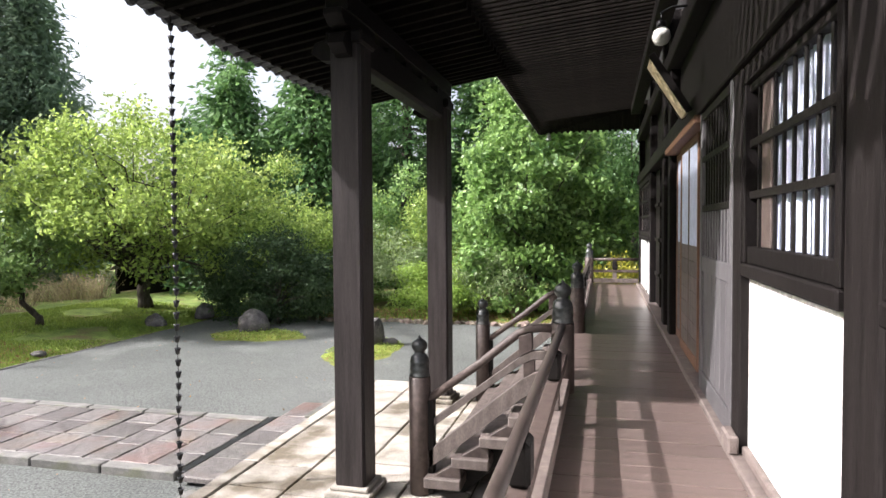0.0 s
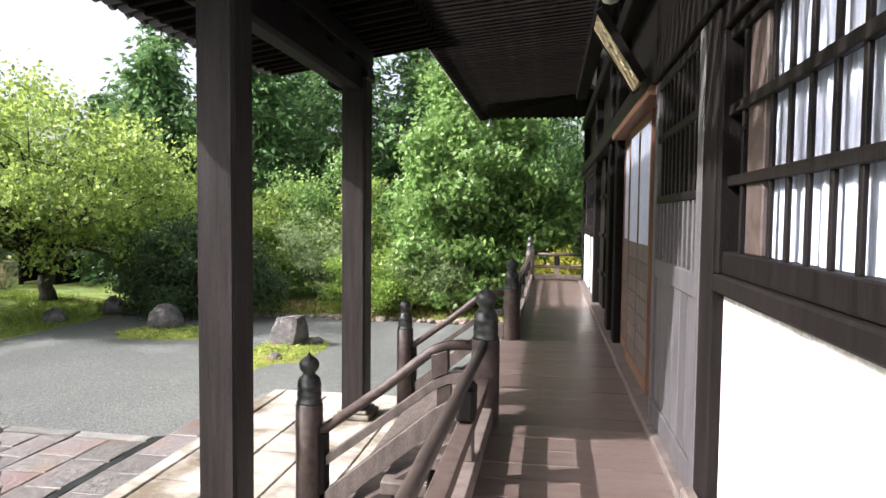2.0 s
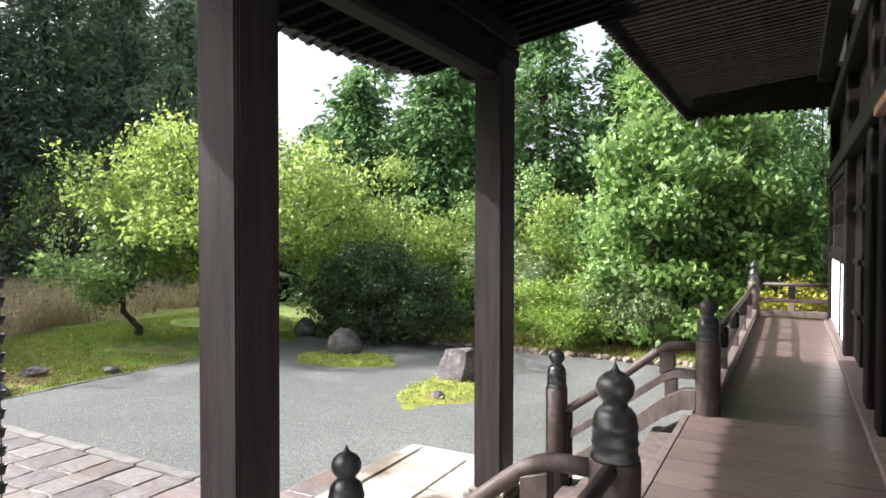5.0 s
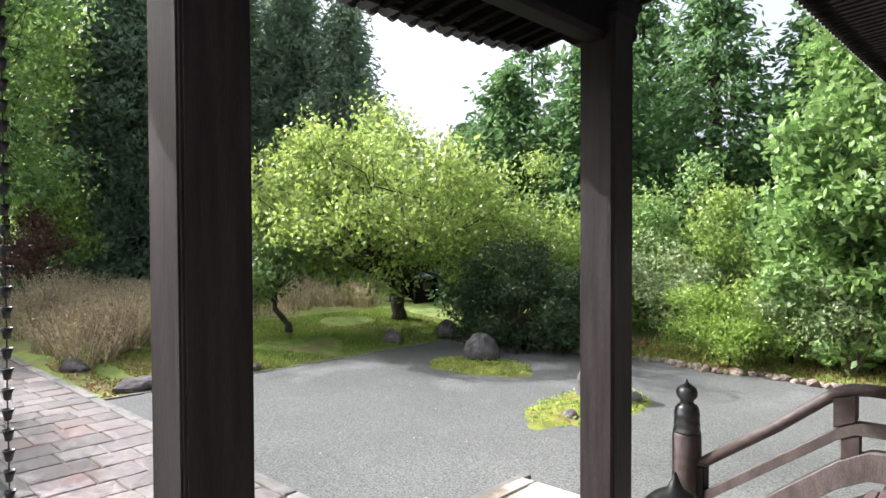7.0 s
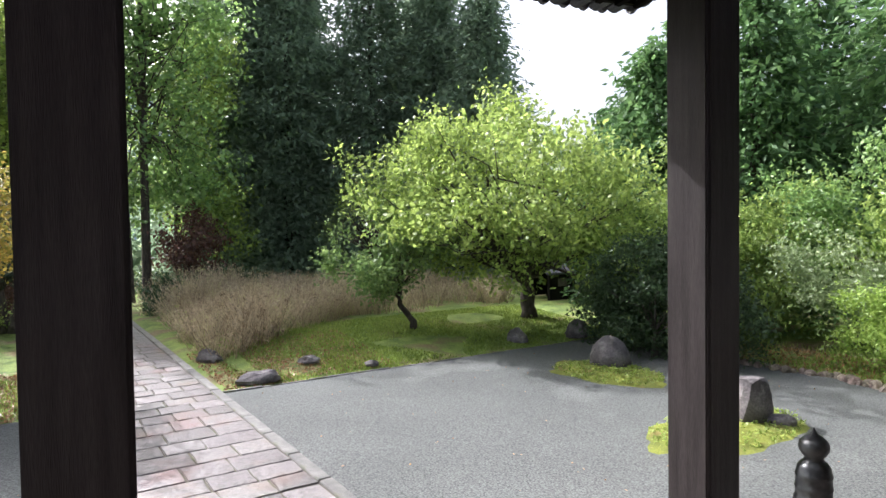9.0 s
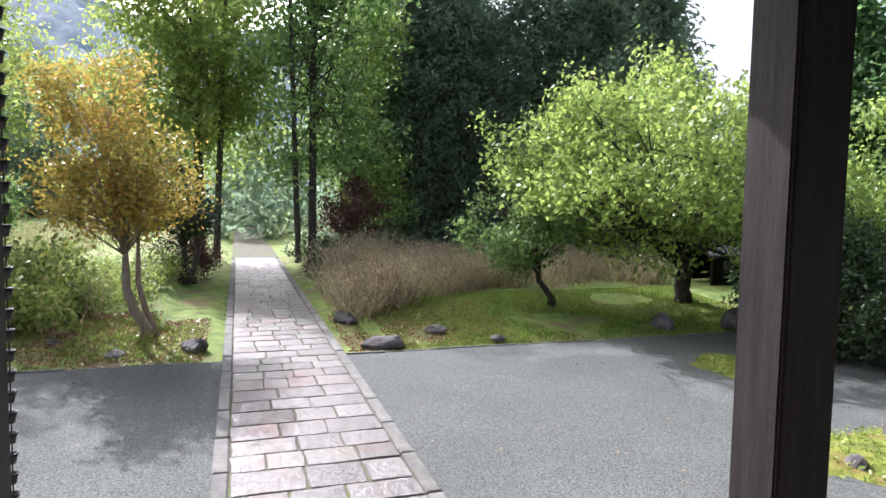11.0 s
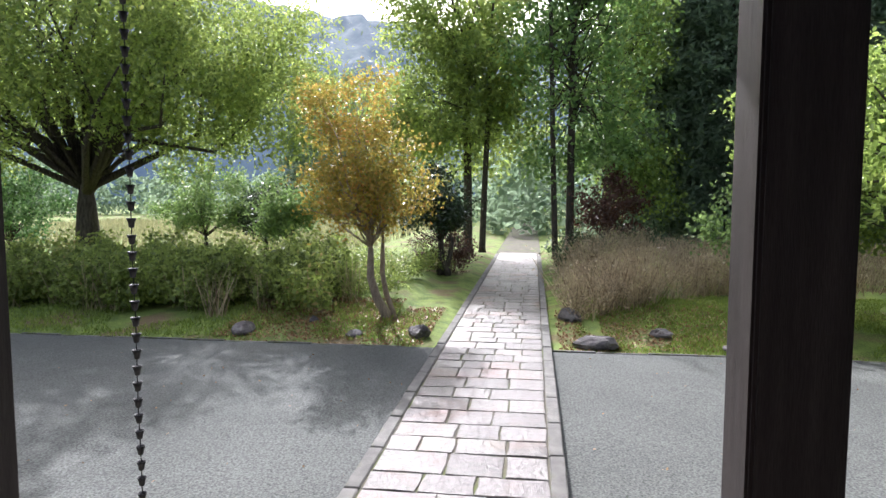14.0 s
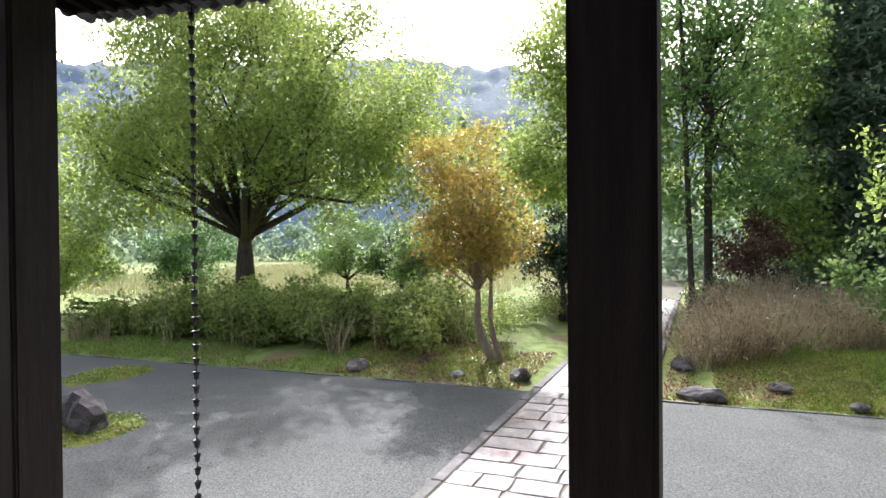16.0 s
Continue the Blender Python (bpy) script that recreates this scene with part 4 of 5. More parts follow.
def tree(name, base, fork, r0, ell, count, per, spread, size, aspect, leafm, label, category="tree", seed=1, shell=0.45, n_limbs=16, bark=None, up=0.35, hang=0.0, lean=(0, 0), bend=0.25, squash=0.8, group="", wobble=0.3, extra_stems=(), heads_min=9, fresh=0.085, lump=0.105, low=0.35, limb_min=-9.0):
    rs = np.random.RandomState(seed)
    t = thing(name, base, label, category, group)
    cl = clumps(ell, count, rs, shell, seed, wobble, lump, heads_min, fresh)
    high = cl[cl[:, 2] > limb_min]
    far = high[rs.choice(len(high), min(n_limbs, len(high)), replace=False)]
    stem, arms = limbs(base, fork, far, r0, rs, bend, lean=lean, low=low)
    part("trunk", stem, bark or M_BARK, t)
    for arm in arms:
        part("limb", arm, bark or M_BARK, t)
    for sx, sy in extra_stems:
        b2 = (base[0] + sx, base[1] + sy, base[2])
        f2 = (fork[0] + sx * 1.8, fork[1] + sy * 1.8, fork[2] * 1.05)
        stem, arms = limbs(b2, f2, cl[rs.choice(len(cl), 6)], r0 * 0.7, rs, bend, lean=(-lean[0], lean[1]), low=low)
        part("stem", stem, bark or M_BARK, t)
        for arm in arms:
            part("limb", arm, bark or M_BARK, t)
    v, f = leaf_cards(cl, per, spread, size, aspect, rs, up, hang, squash)
    part("crown", raw("crown", v, f), leafm, t)
    return t


def conifer(name, x, y, z0, h, r, leafm, label, seed, layers=26, per=10, leaf=0.45, skirt=0.12, aspect=0.4, cards=16, group="conifers", power=0.8, spread=0.28):
    """A cone of drooping sprays on a straight trunk, ragged at the rim."""
    rs = np.random.RandomState(seed)
    t = thing(name, (x, y, z0), label, "tree", group)
    vs, fs = tube_data([(x, y, z0 - 0.1), (x + 0.05, y, z0 + h * 0.5), (x, y, z0 + h * 0.97)], [r * 0.11, r * 0.07, 0.02], 8, 0)
    pts, boughs = [], []
    for i in range(layers):
        q = i / (layers - 1)
        z = z0 + h * (skirt + (1 - skirt) * q)
        rr = r * (1 - q) ** power * (1 + 0.22 * rs.normal()) + 0.12
        m = max(4, int(per * (0.35 + (1 - q))))
        for k in range(m):
            a = 2 * math.pi * (k + rs.uniform(0, 1)) / m
            reach = rr * rs.uniform(0.75, 1.15)
            for s in (0.45, 0.75, 1.0):
                pts.append((x + math.cos(a) * reach * s, y + math.sin(a) * reach * s, z - 0.28 * reach * s + rs.normal(0, 0.18)))
            if k % 3 == 0:
                boughs.append(tube_data([(x, y, z), (x + math.cos(a) * reach, y + math.sin(a) * reach, z - 0.28 * reach)], [0.05, 0.012], 4, 0))
    part("trunk", raw("trunk", vs, fs, True), M_BARK, t)
    for k in range(0, len(boughs), 3):
        part("bough", raw("bough", *boughs[k]), M_BARK, t)
    v, f = leaf_cards(pts, cards, spread, leaf, aspect, rs, 0.2, 0.35, 0.8, outward=(x, y, 0))
    part("crown", raw("crown", v, f), leafm, t)
    return t


G = 0.3
# plum tree with its wide low crown
tree("plum_tree", (-14.75, 17.9, G), (-14.5, 17.5, 1.5), 0.19, [(-13.3, 16.2, 3.9, 3.6, 3.9, 2.3), (-11.6, 17.3, 3.3, 2.6, 2.6, 1.7), (-14.6, 13.9, 3.5, 2.0, 2.2, 1.7), (-13.4, 15.4, 5.3, 1.8, 2.0, 1.1)], 1100, 24, 0.23, 0.14, 0.55, L_PLUM, "spreading plum tree with thin yellow-green autumn leaves", seed=5, heads_min=34, fresh=0.1, low=0.6, extra_stems=((-0.25, 0.2),), shell=0.36, n_limbs=80, lean=(-0.15, 0.1), up=0.15, hang=0.1)
tree("young_tree", (-14.95, 14.0, G), (-15.2, 13.75, 1.35), 0.085, [(-14.8, 13.35, 2.35, 1.4, 1.55, 1.1), (-14.6, 12.3, 1.9, 0.85, 0.85, 0.6)], 330, 24, 0.2, 0.12, 0.6, L_FRESH, "small fresh-green tree on a crooked thin trunk", seed=6, n_limbs=22, lean=(-0.2, -0.1))
tree("amber_tree", (-13.9, 4.55, 0.12), (-14.2, 4.15, 1.9), 0.1, [(-14.1, 3.9, 3.2, 1.35, 1.55, 1.25), (-14.3, 3.6, 4.6, 0.95, 1.05, 1.0), (-13.9, 4.6, 2.9, 0.9, 1.0, 0.8)], 560, 26, 0.2, 0.09, 0.6, L_AMBER, "small tree turning amber and rust on a leaning trunk", seed=7, heads_min=26, fresh=0.1, n_limbs=34, lean=(0.1, -0.15), bark=M_PALEBARK, extra_stems=((-0.25, 0.1),))
tree("camellia", (-21.5, 4.7, G), (-21.5, 4.7, 1.4), 0.14, [(-21.5, 4.6, 2.6, 1.1, 1.2, 1.2)], 300, 24, 0.2, 0.13, 0.55, L_CAMELLIA, "dark glossy rounded evergreen beside the path", seed=8, extra_stems=((0.2, 0.25),))
tree("zelkova", (-20.5, -7.6, 0.25), (-20.4, -7.5, 3.3), 0.42, [(-20.5, -7.6, 8.6, 6.6, 7.0, 4.8), (-22.2, -2.9, 6.6, 4.8, 4.8, 2.7), (-18.6, -12.2, 5.8, 4.8, 4.8, 2.5), (-20.5, -7.4, 12.2, 4.4, 4.8, 3.2)], 2900, 40, 0.42, 0.17, 0.5, L_ZELKOVA, "great spreading zelkova with fine green foliage and dark limbs", seed=9, heads_min=70, fresh=0.1, lump=0.085, low=0.35, n_limbs=46, limb_min=5.6, shell=0.36, up=0.2, bend=0.24, hang=0.15)
tree("broadleaf_tree", (-30.5, 4.7, 0.3), (-30.5, 4.6, 11.0), 0.2, [(-30.5, 4.4, 10.5, 3.6, 3.8, 5.2), (-30.3, 2.3, 6.2, 2.8, 2.8, 3.2), (-30.4, 6.0, 6.4, 2.4, 2.6, 3.4)], 1700, 20, 0.42, 0.24, 0.5, L_ZELKOVA, "tall pale-green broadleaf tree beside the far path", seed=10, heads_min=60, fresh=0.1, low=1.0, n_limbs=50, extra_stems=((0.2, 0.7),), hang=0.1)
tree("slender_tree", (-27.8, 9.3, 0.3), (-27.8, 9.35, 13.5), 0.16, [(-27.8, 9.4, 10.5, 2.8, 3.1, 5.8), (-27.6, 10.8, 5.2, 2.0, 2.2, 2.2), (-27.9, 8.6, 4.4, 1.5, 1.5, 1.6)], 760, 16, 0.4, 0.24, 0.6, L_DECID, "tall slender tree with open broad leaves against sky", seed=11, low=1.2, heads_min=40, fresh=0.12, n_limbs=50, extra_stems=((0.3, -0.6),), shell=0.6)
tree("slender_tree", (-31.5, 11.2, 0.3), (-31.5, 11.2, 10.5), 0.14, [(-31.5, 11.2, 8.5, 2.6, 2.8, 4.6), (-31.0, 12.6, 4.0, 2.0, 2.0, 2.2)], 620, 16, 0.4, 0.24, 0.6, L_MIXED, "tall thin tree with yellowing leaves beside cedars", seed=12, low=1.2, heads_min=40, fresh=0.12, n_limbs=36)
tree("maroon_shrub", (-27.0, 10.8, 0.3), (-27.0, 10.8, 0.9), 0.08, [(-27.0, 10.9, 2.4, 1.5, 1.6, 1.6)], 220, 20, 0.25, 0.16, 0.55, L_MAROON, "dark maroon leafy shrub under the trees", "shrub", seed=13)
tree("bare_tree", (-23.5, 17.2, 0.3), (-23.5, 17.2, 2.0), 0.1, [(-23.5, 17.2, 3.9, 1.9, 2.2, 2.0)], 260, 9, 0.25, 0.1, 0.5, L_MIXED, "thin half-bare tree with brownish twigs by the cedars", seed=14, n_limbs=90)

# shrubs along the court's far border
tree("azalea", (-9.4, 16.95, 0.05), (-9.4, 16.95, 0.5), 0.06, [(-9.5, 17.2, 1.15, 1.7, 1.1, 1.45), (-8.2, 17.5, 0.95, 1.0, 0.8, 1.05), (-10.9, 17.6, 0.9, 1.0, 0.9, 1.0)], 1000, 26, 0.15, 0.095, 0.5, L_DARKSHRUB, "dense dark rounded azalea at the gravel edge", "shrub", seed=15, shell=0.3, up=0.4, heads_min=60, fresh=0.15)
tree("yellow_shrub", (-5.0, 18.7, 0.05), (-5.0, 18.7, 0.4), 0.04, [(-5.0, 18.6, 0.95, 1.2, 0.95, 0.9)], 380, 26, 0.16, 0.08, 0.5, L_YELLOW, "loose yellow-green shrub at the gravel edge", "shrub", seed=16, shell=0.4, up=0.3)
tree("broadleaf_tree", (-2.3, 20.1, 0.2), (-2.3, 20.1, 2.0), 0.15, [(-2.2, 20.0, 4.1, 2.3, 2.0, 2.5), (-3.3, 19.6, 2.6, 1.7, 1.5, 1.7), (-0.6, 20.3, 2.8, 1.8, 1.5, 1.4), (-2.6, 20.1, 6.3, 1.2, 1.2, 1.3), (-2.3, 19.5, 1.3, 2.2, 1.1, 1.3)], 1500, 22, 0.2, 0.19, 0.55, L_DECID, "full bright-green broadleaf tree beyond the veranda end", seed=17, heads_min=30, fresh=0.11, shell=0.4, n_limbs=40)
tree("silver_shrub", (-3.9, 19.2, 0.1), (-3.9, 19.2, 0.4), 0.04, [(-3.8, 19.0, 1.2, 1.2, 0.8, 1.0), (-7.0, 19.4, 1.6, 1.2, 0.9, 1.4)], 420, 22, 0.18, 0.1, 0.45, L_SILVER, "silvery green leafy shrub under taller trees", "shrub", seed=18)
for k, (x, y, rz, rr, lm, lab, cnt) in enumerate(((-9.2, 20.9, 2.2, 1.8, L_MIXED, "yellow-green tall shrub with turning leaves", 420), (-7.2, 21.2, 2.3, 1.7, L_DECID, "tall loose green shrub behind the azalea", 420), (-5.4, 20.9, 2.0, 1.5, L_MIXED, "mid-green shrub with pale young leaves", 360), (-11.3, 20.4, 2.3, 1.8, L_MIXED, "tall yellowing shrub behind the plum tree", 420), (-12.8, 19.6, 1.0, 1.3, L_DARKSHRUB, "dark low shrub behind the plum trunk", 260))):
    tree("tall_shrub", (x, y, 0.2), (x, y, 0.9), 0.07, [(x, y, 0.2 + rz, rr, rr, rz), (x + 0.5, y - 0.5, 1.2, rr * 0.7, rr * 0.6, 1.0)], cnt, 24, 0.24, 0.13, 0.5, lm, lab, "shrub", seed=30 + k, group="border shrubs", n_limbs=14)
tree("evergreen", (0.9, 24.0, 0.2), (0.9, 24.0, 3.0), 0.2, [(0.9, 24.0, 5.6, 3.0, 2.4, 3.6), (3.6, 24.6, 5.0, 2.6, 2.2, 3.2), (-1.4, 24.6, 4.6, 2.0, 1.8, 2.6)], 1300, 28, 0.32, 0.19, 0.34, L_CYPRESS, "dark evergreen with light drooping sprays behind veranda", seed=40, hang=0.5, up=0.1, shell=0.4)
tree("yellow_flowering_shrub", (0.1, 18.0, 0.2), (0.1, 18.0, 0.9), 0.04, [(0.1, 18.0, 1.35, 0.7, 0.5, 0.45)], 120, 20, 0.14, 0.09, 0.5, leaf_mat("leaf_gold", (0.12, 0.15, 0.02), (0.4, 0.36, 0.04), None, 0.35), "small shrub with golden-yellow leaves by the railing", "shrub", seed=41)
tree("hedge", (3.0, 20.2, 0.2), (3.0, 20.2, 0.8), 0.06, [(3.0, 20.4, 1.4, 2.4, 0.9, 1.6), (0.6, 21.6, 1.3, 1.5, 0.8, 1.3)], 480, 22, 0.2, 0.12, 0.5, L_DARKSHRUB, "dark evergreen hedge in shade beyond the railing", "hedge", seed=42)

# bare pale twigs
rs = np.random.RandomState(50)
tw = thing("twig_shrub", (-2.75, 19.0, 0.05), "leafless pale twiggy shrub before the green tree", "shrub")
vs, fs = [], []
for k in range(34):
    a, s = rs.uniform(0, 6.28), rs.uniform(0.3, 0.75)
    tx, ty, tz = math.cos(a) * s, math.sin(a) * s * 0.7, rs.uniform(0.6, 1.25)
    v, f = tube_data([(-2.75, 19.0, 0.0), (-2.75 + tx * 0.45, 19.0 + ty * 0.4, tz * 0.5), (-2.75 + tx, 19.0 + ty, 0.05 + tz)], [0.018, 0.012, 0.004], 5, len(vs))
    vs += v
    fs += f
part("branchwork", raw("branchwork", vs, fs), M_PALEBARK, tw)

# conifers
for k, (x, y, h, r) in enumerate(((-35.5, 14.2, 19, 3.0), (-34.5, 17.6, 20, 3.2), (-32.6, 21.8, 19.5, 3.2), (-30.4, 24.6, 17.5, 2.6), (-27.2, 25.6, 14.6, 2.3), (-38.0, 19.5, 21, 3.2), (-38.0, 15.8, 21, 3.2), (-33.8, 26.0, 17.5, 2.8))):
    conifer("cedar", x, y, 0.3, h, r, L_CEDAR, "tall dark conical cedar in a dense row", 60 + k, layers=46, per=12, leaf=0.38, cards=28, aspect=0.32, spread=0.4, power=0.45, skirt=0.05, group="cedars")
for k, (x, y, h, r) in enumerate(((-15.6, 24.6, 8.8, 3.0), (-12.4, 25.8, 10.6, 3.2), (-9.2, 29.0, 13.2, 3.6), (-12.8, 30.5, 13.2, 3.4), (-5.6, 30.0, 11.5, 3.4), (-18.8, 26.0, 7.2, 2.4), (-1.5, 31.0, 12.5, 3.4), (4.5, 29.5, 13.0, 3.4))):
    conifer("cypress", x, y, 0.3, h, r, L_CYPRESS, "green layered cypress behind the garden border", 80 + k, layers=30, per=13, leaf=0.32, cards=20, aspect=0.42, spread=0.26, power=0.6, skirt=0.05, group="cypresses")
for k, (x, y, h) in enumerate(((-24.0, 38.0, 15.5), (-17.5, 33.0, 8.5), (-5.0, 40.0, 15.0))):
    conifer("pine", x, y, 0.3, h, 2.6, L_CYPRESS, "thin open pine showing above nearer trees", 95 + k, layers=10, per=7, leaf=0.5, cards=14, skirt=0.35, spread=0.32, power=0.5, group="pines")

for k, (d, off, h) in enumerate(((90, -5.0, 17.0), (94, -2.4, 19.5), (88, 0.2, 18.0), (92, 2.6, 20.0), (96, 5.2, 17.5))):
    conifer("cedar", -0.949 * d + 0.31 * off, 8.9 - 0.314 * d - 0.95 * off, 0.3, h, 2.4, L_CEDAR, "distant dark pointed cedar before the hill", 130 + k, layers=26, per=8, leaf=0.6, cards=14, aspect=0.35, spread=0.4, power=0.6, skirt=0.05, group="far cedars")

# small trees and shrubs beyond the meadow
for k, (x, y, rr, h, lm, lab) in enumerate(((-25.5, -5.9, 1.8, 2.6, L_FRESH, "rounded green small tree in the meadow"), (-26.8, -3.8, 1.4, 2.2, L_CAMELLIA, "glossy dark small tree in the meadow"), (-24.0, -1.6, 1.4, 2.4, L_FRESH, "light-green young tree behind the amber tree"), (-22.0, -12.0, 2.2, 2.4, L_CYPRESS, "dark green small tree beyond the bench"), (-17.0, -13.5, 2.2, 2.6, L_ZELKOVA, "olive-green small tree beyond the bench"))):
    tree("meadow_tree", (x, y, 0.3), (x, y, 1.2), 0.1, [(x, y, h, rr, rr, rr * 0.85)], 340, 22, 0.26, 0.15, 0.5, lm, lab, seed=110 + k, group="meadow trees")
tree("round_shrub", (-22.5, 4.2, 0.3), (-22.5, 4.2, 0.7), 0.05, [(-23.0, 4.6, 0.95, 1.0, 1.1, 0.9)], 240, 22, 0.18, 0.1, 0.4, L_MAROON, "rounded brownish shrub beside the path", "shrub", seed=120)

# ---- planting beds ----


def stalks(name, region, count, height, rs, leafm, label, category, lean=0.18, width=0.012, leafy=0, leaf=0.09, gap=None, tuft=0):
    """Upright thin stalks, each a pair of crossed narrow blades, with some leaves."""
    x0, x1, y0, y1 = region
    p = np.stack([rs.uniform(x0, x1, count), rs.uniform(y0, y1, count)], 1)
    if tuft:
        heads = np.stack([rs.uniform(x0, x1, count // tuft), rs.uniform(y0, y1, count // tuft)], 1)
        p = heads[rs.randint(len(heads), size=count)] + rs.normal(0, 0.13, (count, 2))
    keep = np.array([noise.noise(Vector((a * 0.55, b * 0.55, 9))) > -0.28 and not (gap and gap(a, b)) for a, b in p])
    p = p[keep]
    k = len(p)
    z = np.array([rise(a, b) for a, b in p])
    h = height * rs.uniform(0.5, 1.1, k) * np.array([0.85 + 0.5 * noise.noise(Vector((a * 0.4, b * 0.4, 3))) for a, b in p])
    tip_ = np.stack([p[:, 0] + rs.normal(0, lean, k) * h, p[:, 1] + rs.normal(0, lean, k) * h, z + h], 1)
    base_ = np.stack([p[:, 0], p[:, 1], z - 0.03], 1)
    a = rs.uniform(0, math.pi, k)
    w = np.stack([np.cos(a), np.sin(a), np.zeros(k)], 1) * width
    v = np.stack([base_ - w, base_ + w, tip_ + w * 0.4, tip_ - w * 0.4], 1).reshape(-1, 3)
    f = np.arange(4 * k).reshape(-1, 4)
    if leafy:
        q = rs.uniform(0.35, 1.0, (k, 1))
        c = base_ * (1 - q) + tip_ * q
        lv, lf = leaf_cards(c, leafy, 0.07, leaf, 0.5, rs, 0.3)
        f = np.concatenate([f, lf + len(v)])
        v = np.concatenate([v, lv])
    o = put(name, raw(name, v, f), leafm)
    return tagged(o, label, category, kind="stuff")


rs = np.random.RandomState(200)
stalks("dry_hydrangea_bed", (-26.0, -14.3, 8.7, 13.0), 7500, 1.2, rs, L_DRY, "bed of bare straw-brown hydrangea stalks beside the path", "shrub bed", leafy=3, leaf=0.09, tuft=18, lean=0.42, width=0.011, gap=lambda a, b: a > -17.5 + 0.0 * b and b > 9.2 - (a + 14.3) * 1.2)
stalks("dry_hydrangea_bed", (-27.0, -17.6, 13.0, 19.5), 7000, 1.1, rs, L_DRY, "bed of bare straw-brown stalks behind the young tree", "shrub bed", leafy=2, leaf=0.08, tuft=18, lean=0.42, width=0.011)


def leafy_bed(region, domes, per, label, rs, leafm, size=0.085, tall=0.75):
    """Low leafy shrubs grown into one another."""
    x0, x1, y0, y1 = region
    c = []
    for _ in range(domes):
        x, y = rs.uniform(x0, x1), rs.uniform(y0, y1)
        r, h = rs.uniform(0.35, 0.65), tall * rs.uniform(0.6, 1.15)
        z = rise(x, y)
        for _ in range(per):
            d = rs.normal(0, 1, 3)
            d /= np.linalg.norm(d)
            q = rs.uniform(0, 1) ** 0.4
            c.append((x + d[0] * r * q, y + d[1] * r * q, z + 0.25 * h + max(-0.1, d[2]) * h * 0.8 * q + 0.1))
    v, f = leaf_cards(c, 7, 0.09, size, 0.55, rs, 0.35)
    tagged(put("leafy_bed", raw("leafy_bed", v, f), leafm), label, "shrub bed", kind="stuff")


leafy_bed((-18.0, -13.9, -8.5, 3.0), 120, 75, "leafy green bed with reddish fading flower heads", rs, L_BED, 0.135, 1.35)
leafy_bed((-21.5, -15.5, 0.5, 4.8), 40, 45, "thin leafy bed behind the amber tree", rs, L_BED, tall=1.0)
leafy_bed((-30.0, -23.5, 8.8, 13.5), 40, 45, "dark undergrowth below the tall trees", rs, L_DARKSHRUB, 0.14, 1.2)
stalks("dry_twigs", (-17.5, -13.3, -8.5, 3.8), 1500, 1.05, rs, L_DRY, "brown twigs among the leafy bed", "shrub bed", tuft=24, lean=0.3, width=0.012)
stalks("meadow_grass", (-60.0, -23.5, -34.0, 0.0), 20000, 0.5, rs, L_STRAW, "pale sunlit meadow grass beyond the beds", "grass", width=0.03)
for mx, my, ra, rb, sd in ((-5.5, 13.65, 0.8, 1.5, 1), (-8.95, 14.95, 1.25, 0.9, 2), (-7.1, 0.1, 1.0, 0.8, 3), (-10.3, -3.1, 1.0, 0.7, 4)):
    q_ = rs.uniform(0, 1, 1500) ** 0.5 * 0.98
    a_ = rs.uniform(0, 6.2832, 1500)
    c_ = np.stack([mx + np.cos(a_) * q_ * ra, my + np.sin(a_) * q_ * rb, GZ + 0.02 + 0.065 * (1 - q_ ** 2.2)], 1)
    c_ = c_[:700]
    v, f = leaf_cards(c_, 2, 0.02, 0.06, 0.45, rs, 1.0)
    tagged(put("island_tufts", raw("island_tufts", v, f), L_BLADE), "moss tufts and needles over the moss island", "moss", kind="stuff")
stalks("moss_tufts", (-17.0, -12.0, 8.7, 19.0), 32000, 0.065, rs, L_BLADE, "short moss and grass tufts over the garden ground", "grass", width=0.018, lean=0.5)
stalks("moss_tufts", (-15.0, -12.0, -8.0, 5.6), 14000, 0.08, rs, L_BLADE, "short grass tufts along the gravel edge", "grass", width=0.016, lean=0.5)
stalks("border_grass", (-11.5, 0.0, 18.0, 19.8), 3500, 0.12, rs, L_BLADE, "low grass along the court's far border", "grass", width=0.012, lean=0.4)


def litter(name, region, count, rs, label, size=0.06):
    x0, x1, y0, y1 = region
    p = np.stack([rs.uniform(x0, x1, count), rs.uniform(y0, y1, count)], 1)
    c = np.array([(a, b, rise(a, b) + 0.02) for a, b in p])
    v, f = leaf_cards(c, 1, 0.004, size, 0.6, rs, 3.0)
    return tagged(put(name, raw(name, v, f), L_LITTER), label, "leaves", kind="stuff")


litter("fallen_leaves", (-15.6, -12.0, 1.2, 5.7), 7000, rs, "brown fallen leaves under the amber tree")
litter("fallen_leaves", (-15.6, -12.0, 8.3, 12.0), 4500, rs, "brown fallen leaves before the dry bed")
def court_litter(count, region, label, rs):
    x0, x1, y0, y1 = region
    c = np.stack([rs.uniform(x0, x1, count), rs.uniform(y0, y1, count), np.full(count, GZ + 0.012)], 1)
    v, f = leaf_cards(c, 1, 0.003, 0.04, 0.6, rs, 4.0)
    tagged(put("fallen_leaves", raw("fallen_leaves", v, f), L_LITTER), label, "leaves", kind="stuff")


court_litter(260, (-11.5, -3.9, -4.0, 17.4), "few small dry leaves scattered on the gravel", rs)
litter("fallen_leaves", (-9.0, -0.5, 17.9, 19.6), 5000, rs, "brown fallen leaves along the stone border")

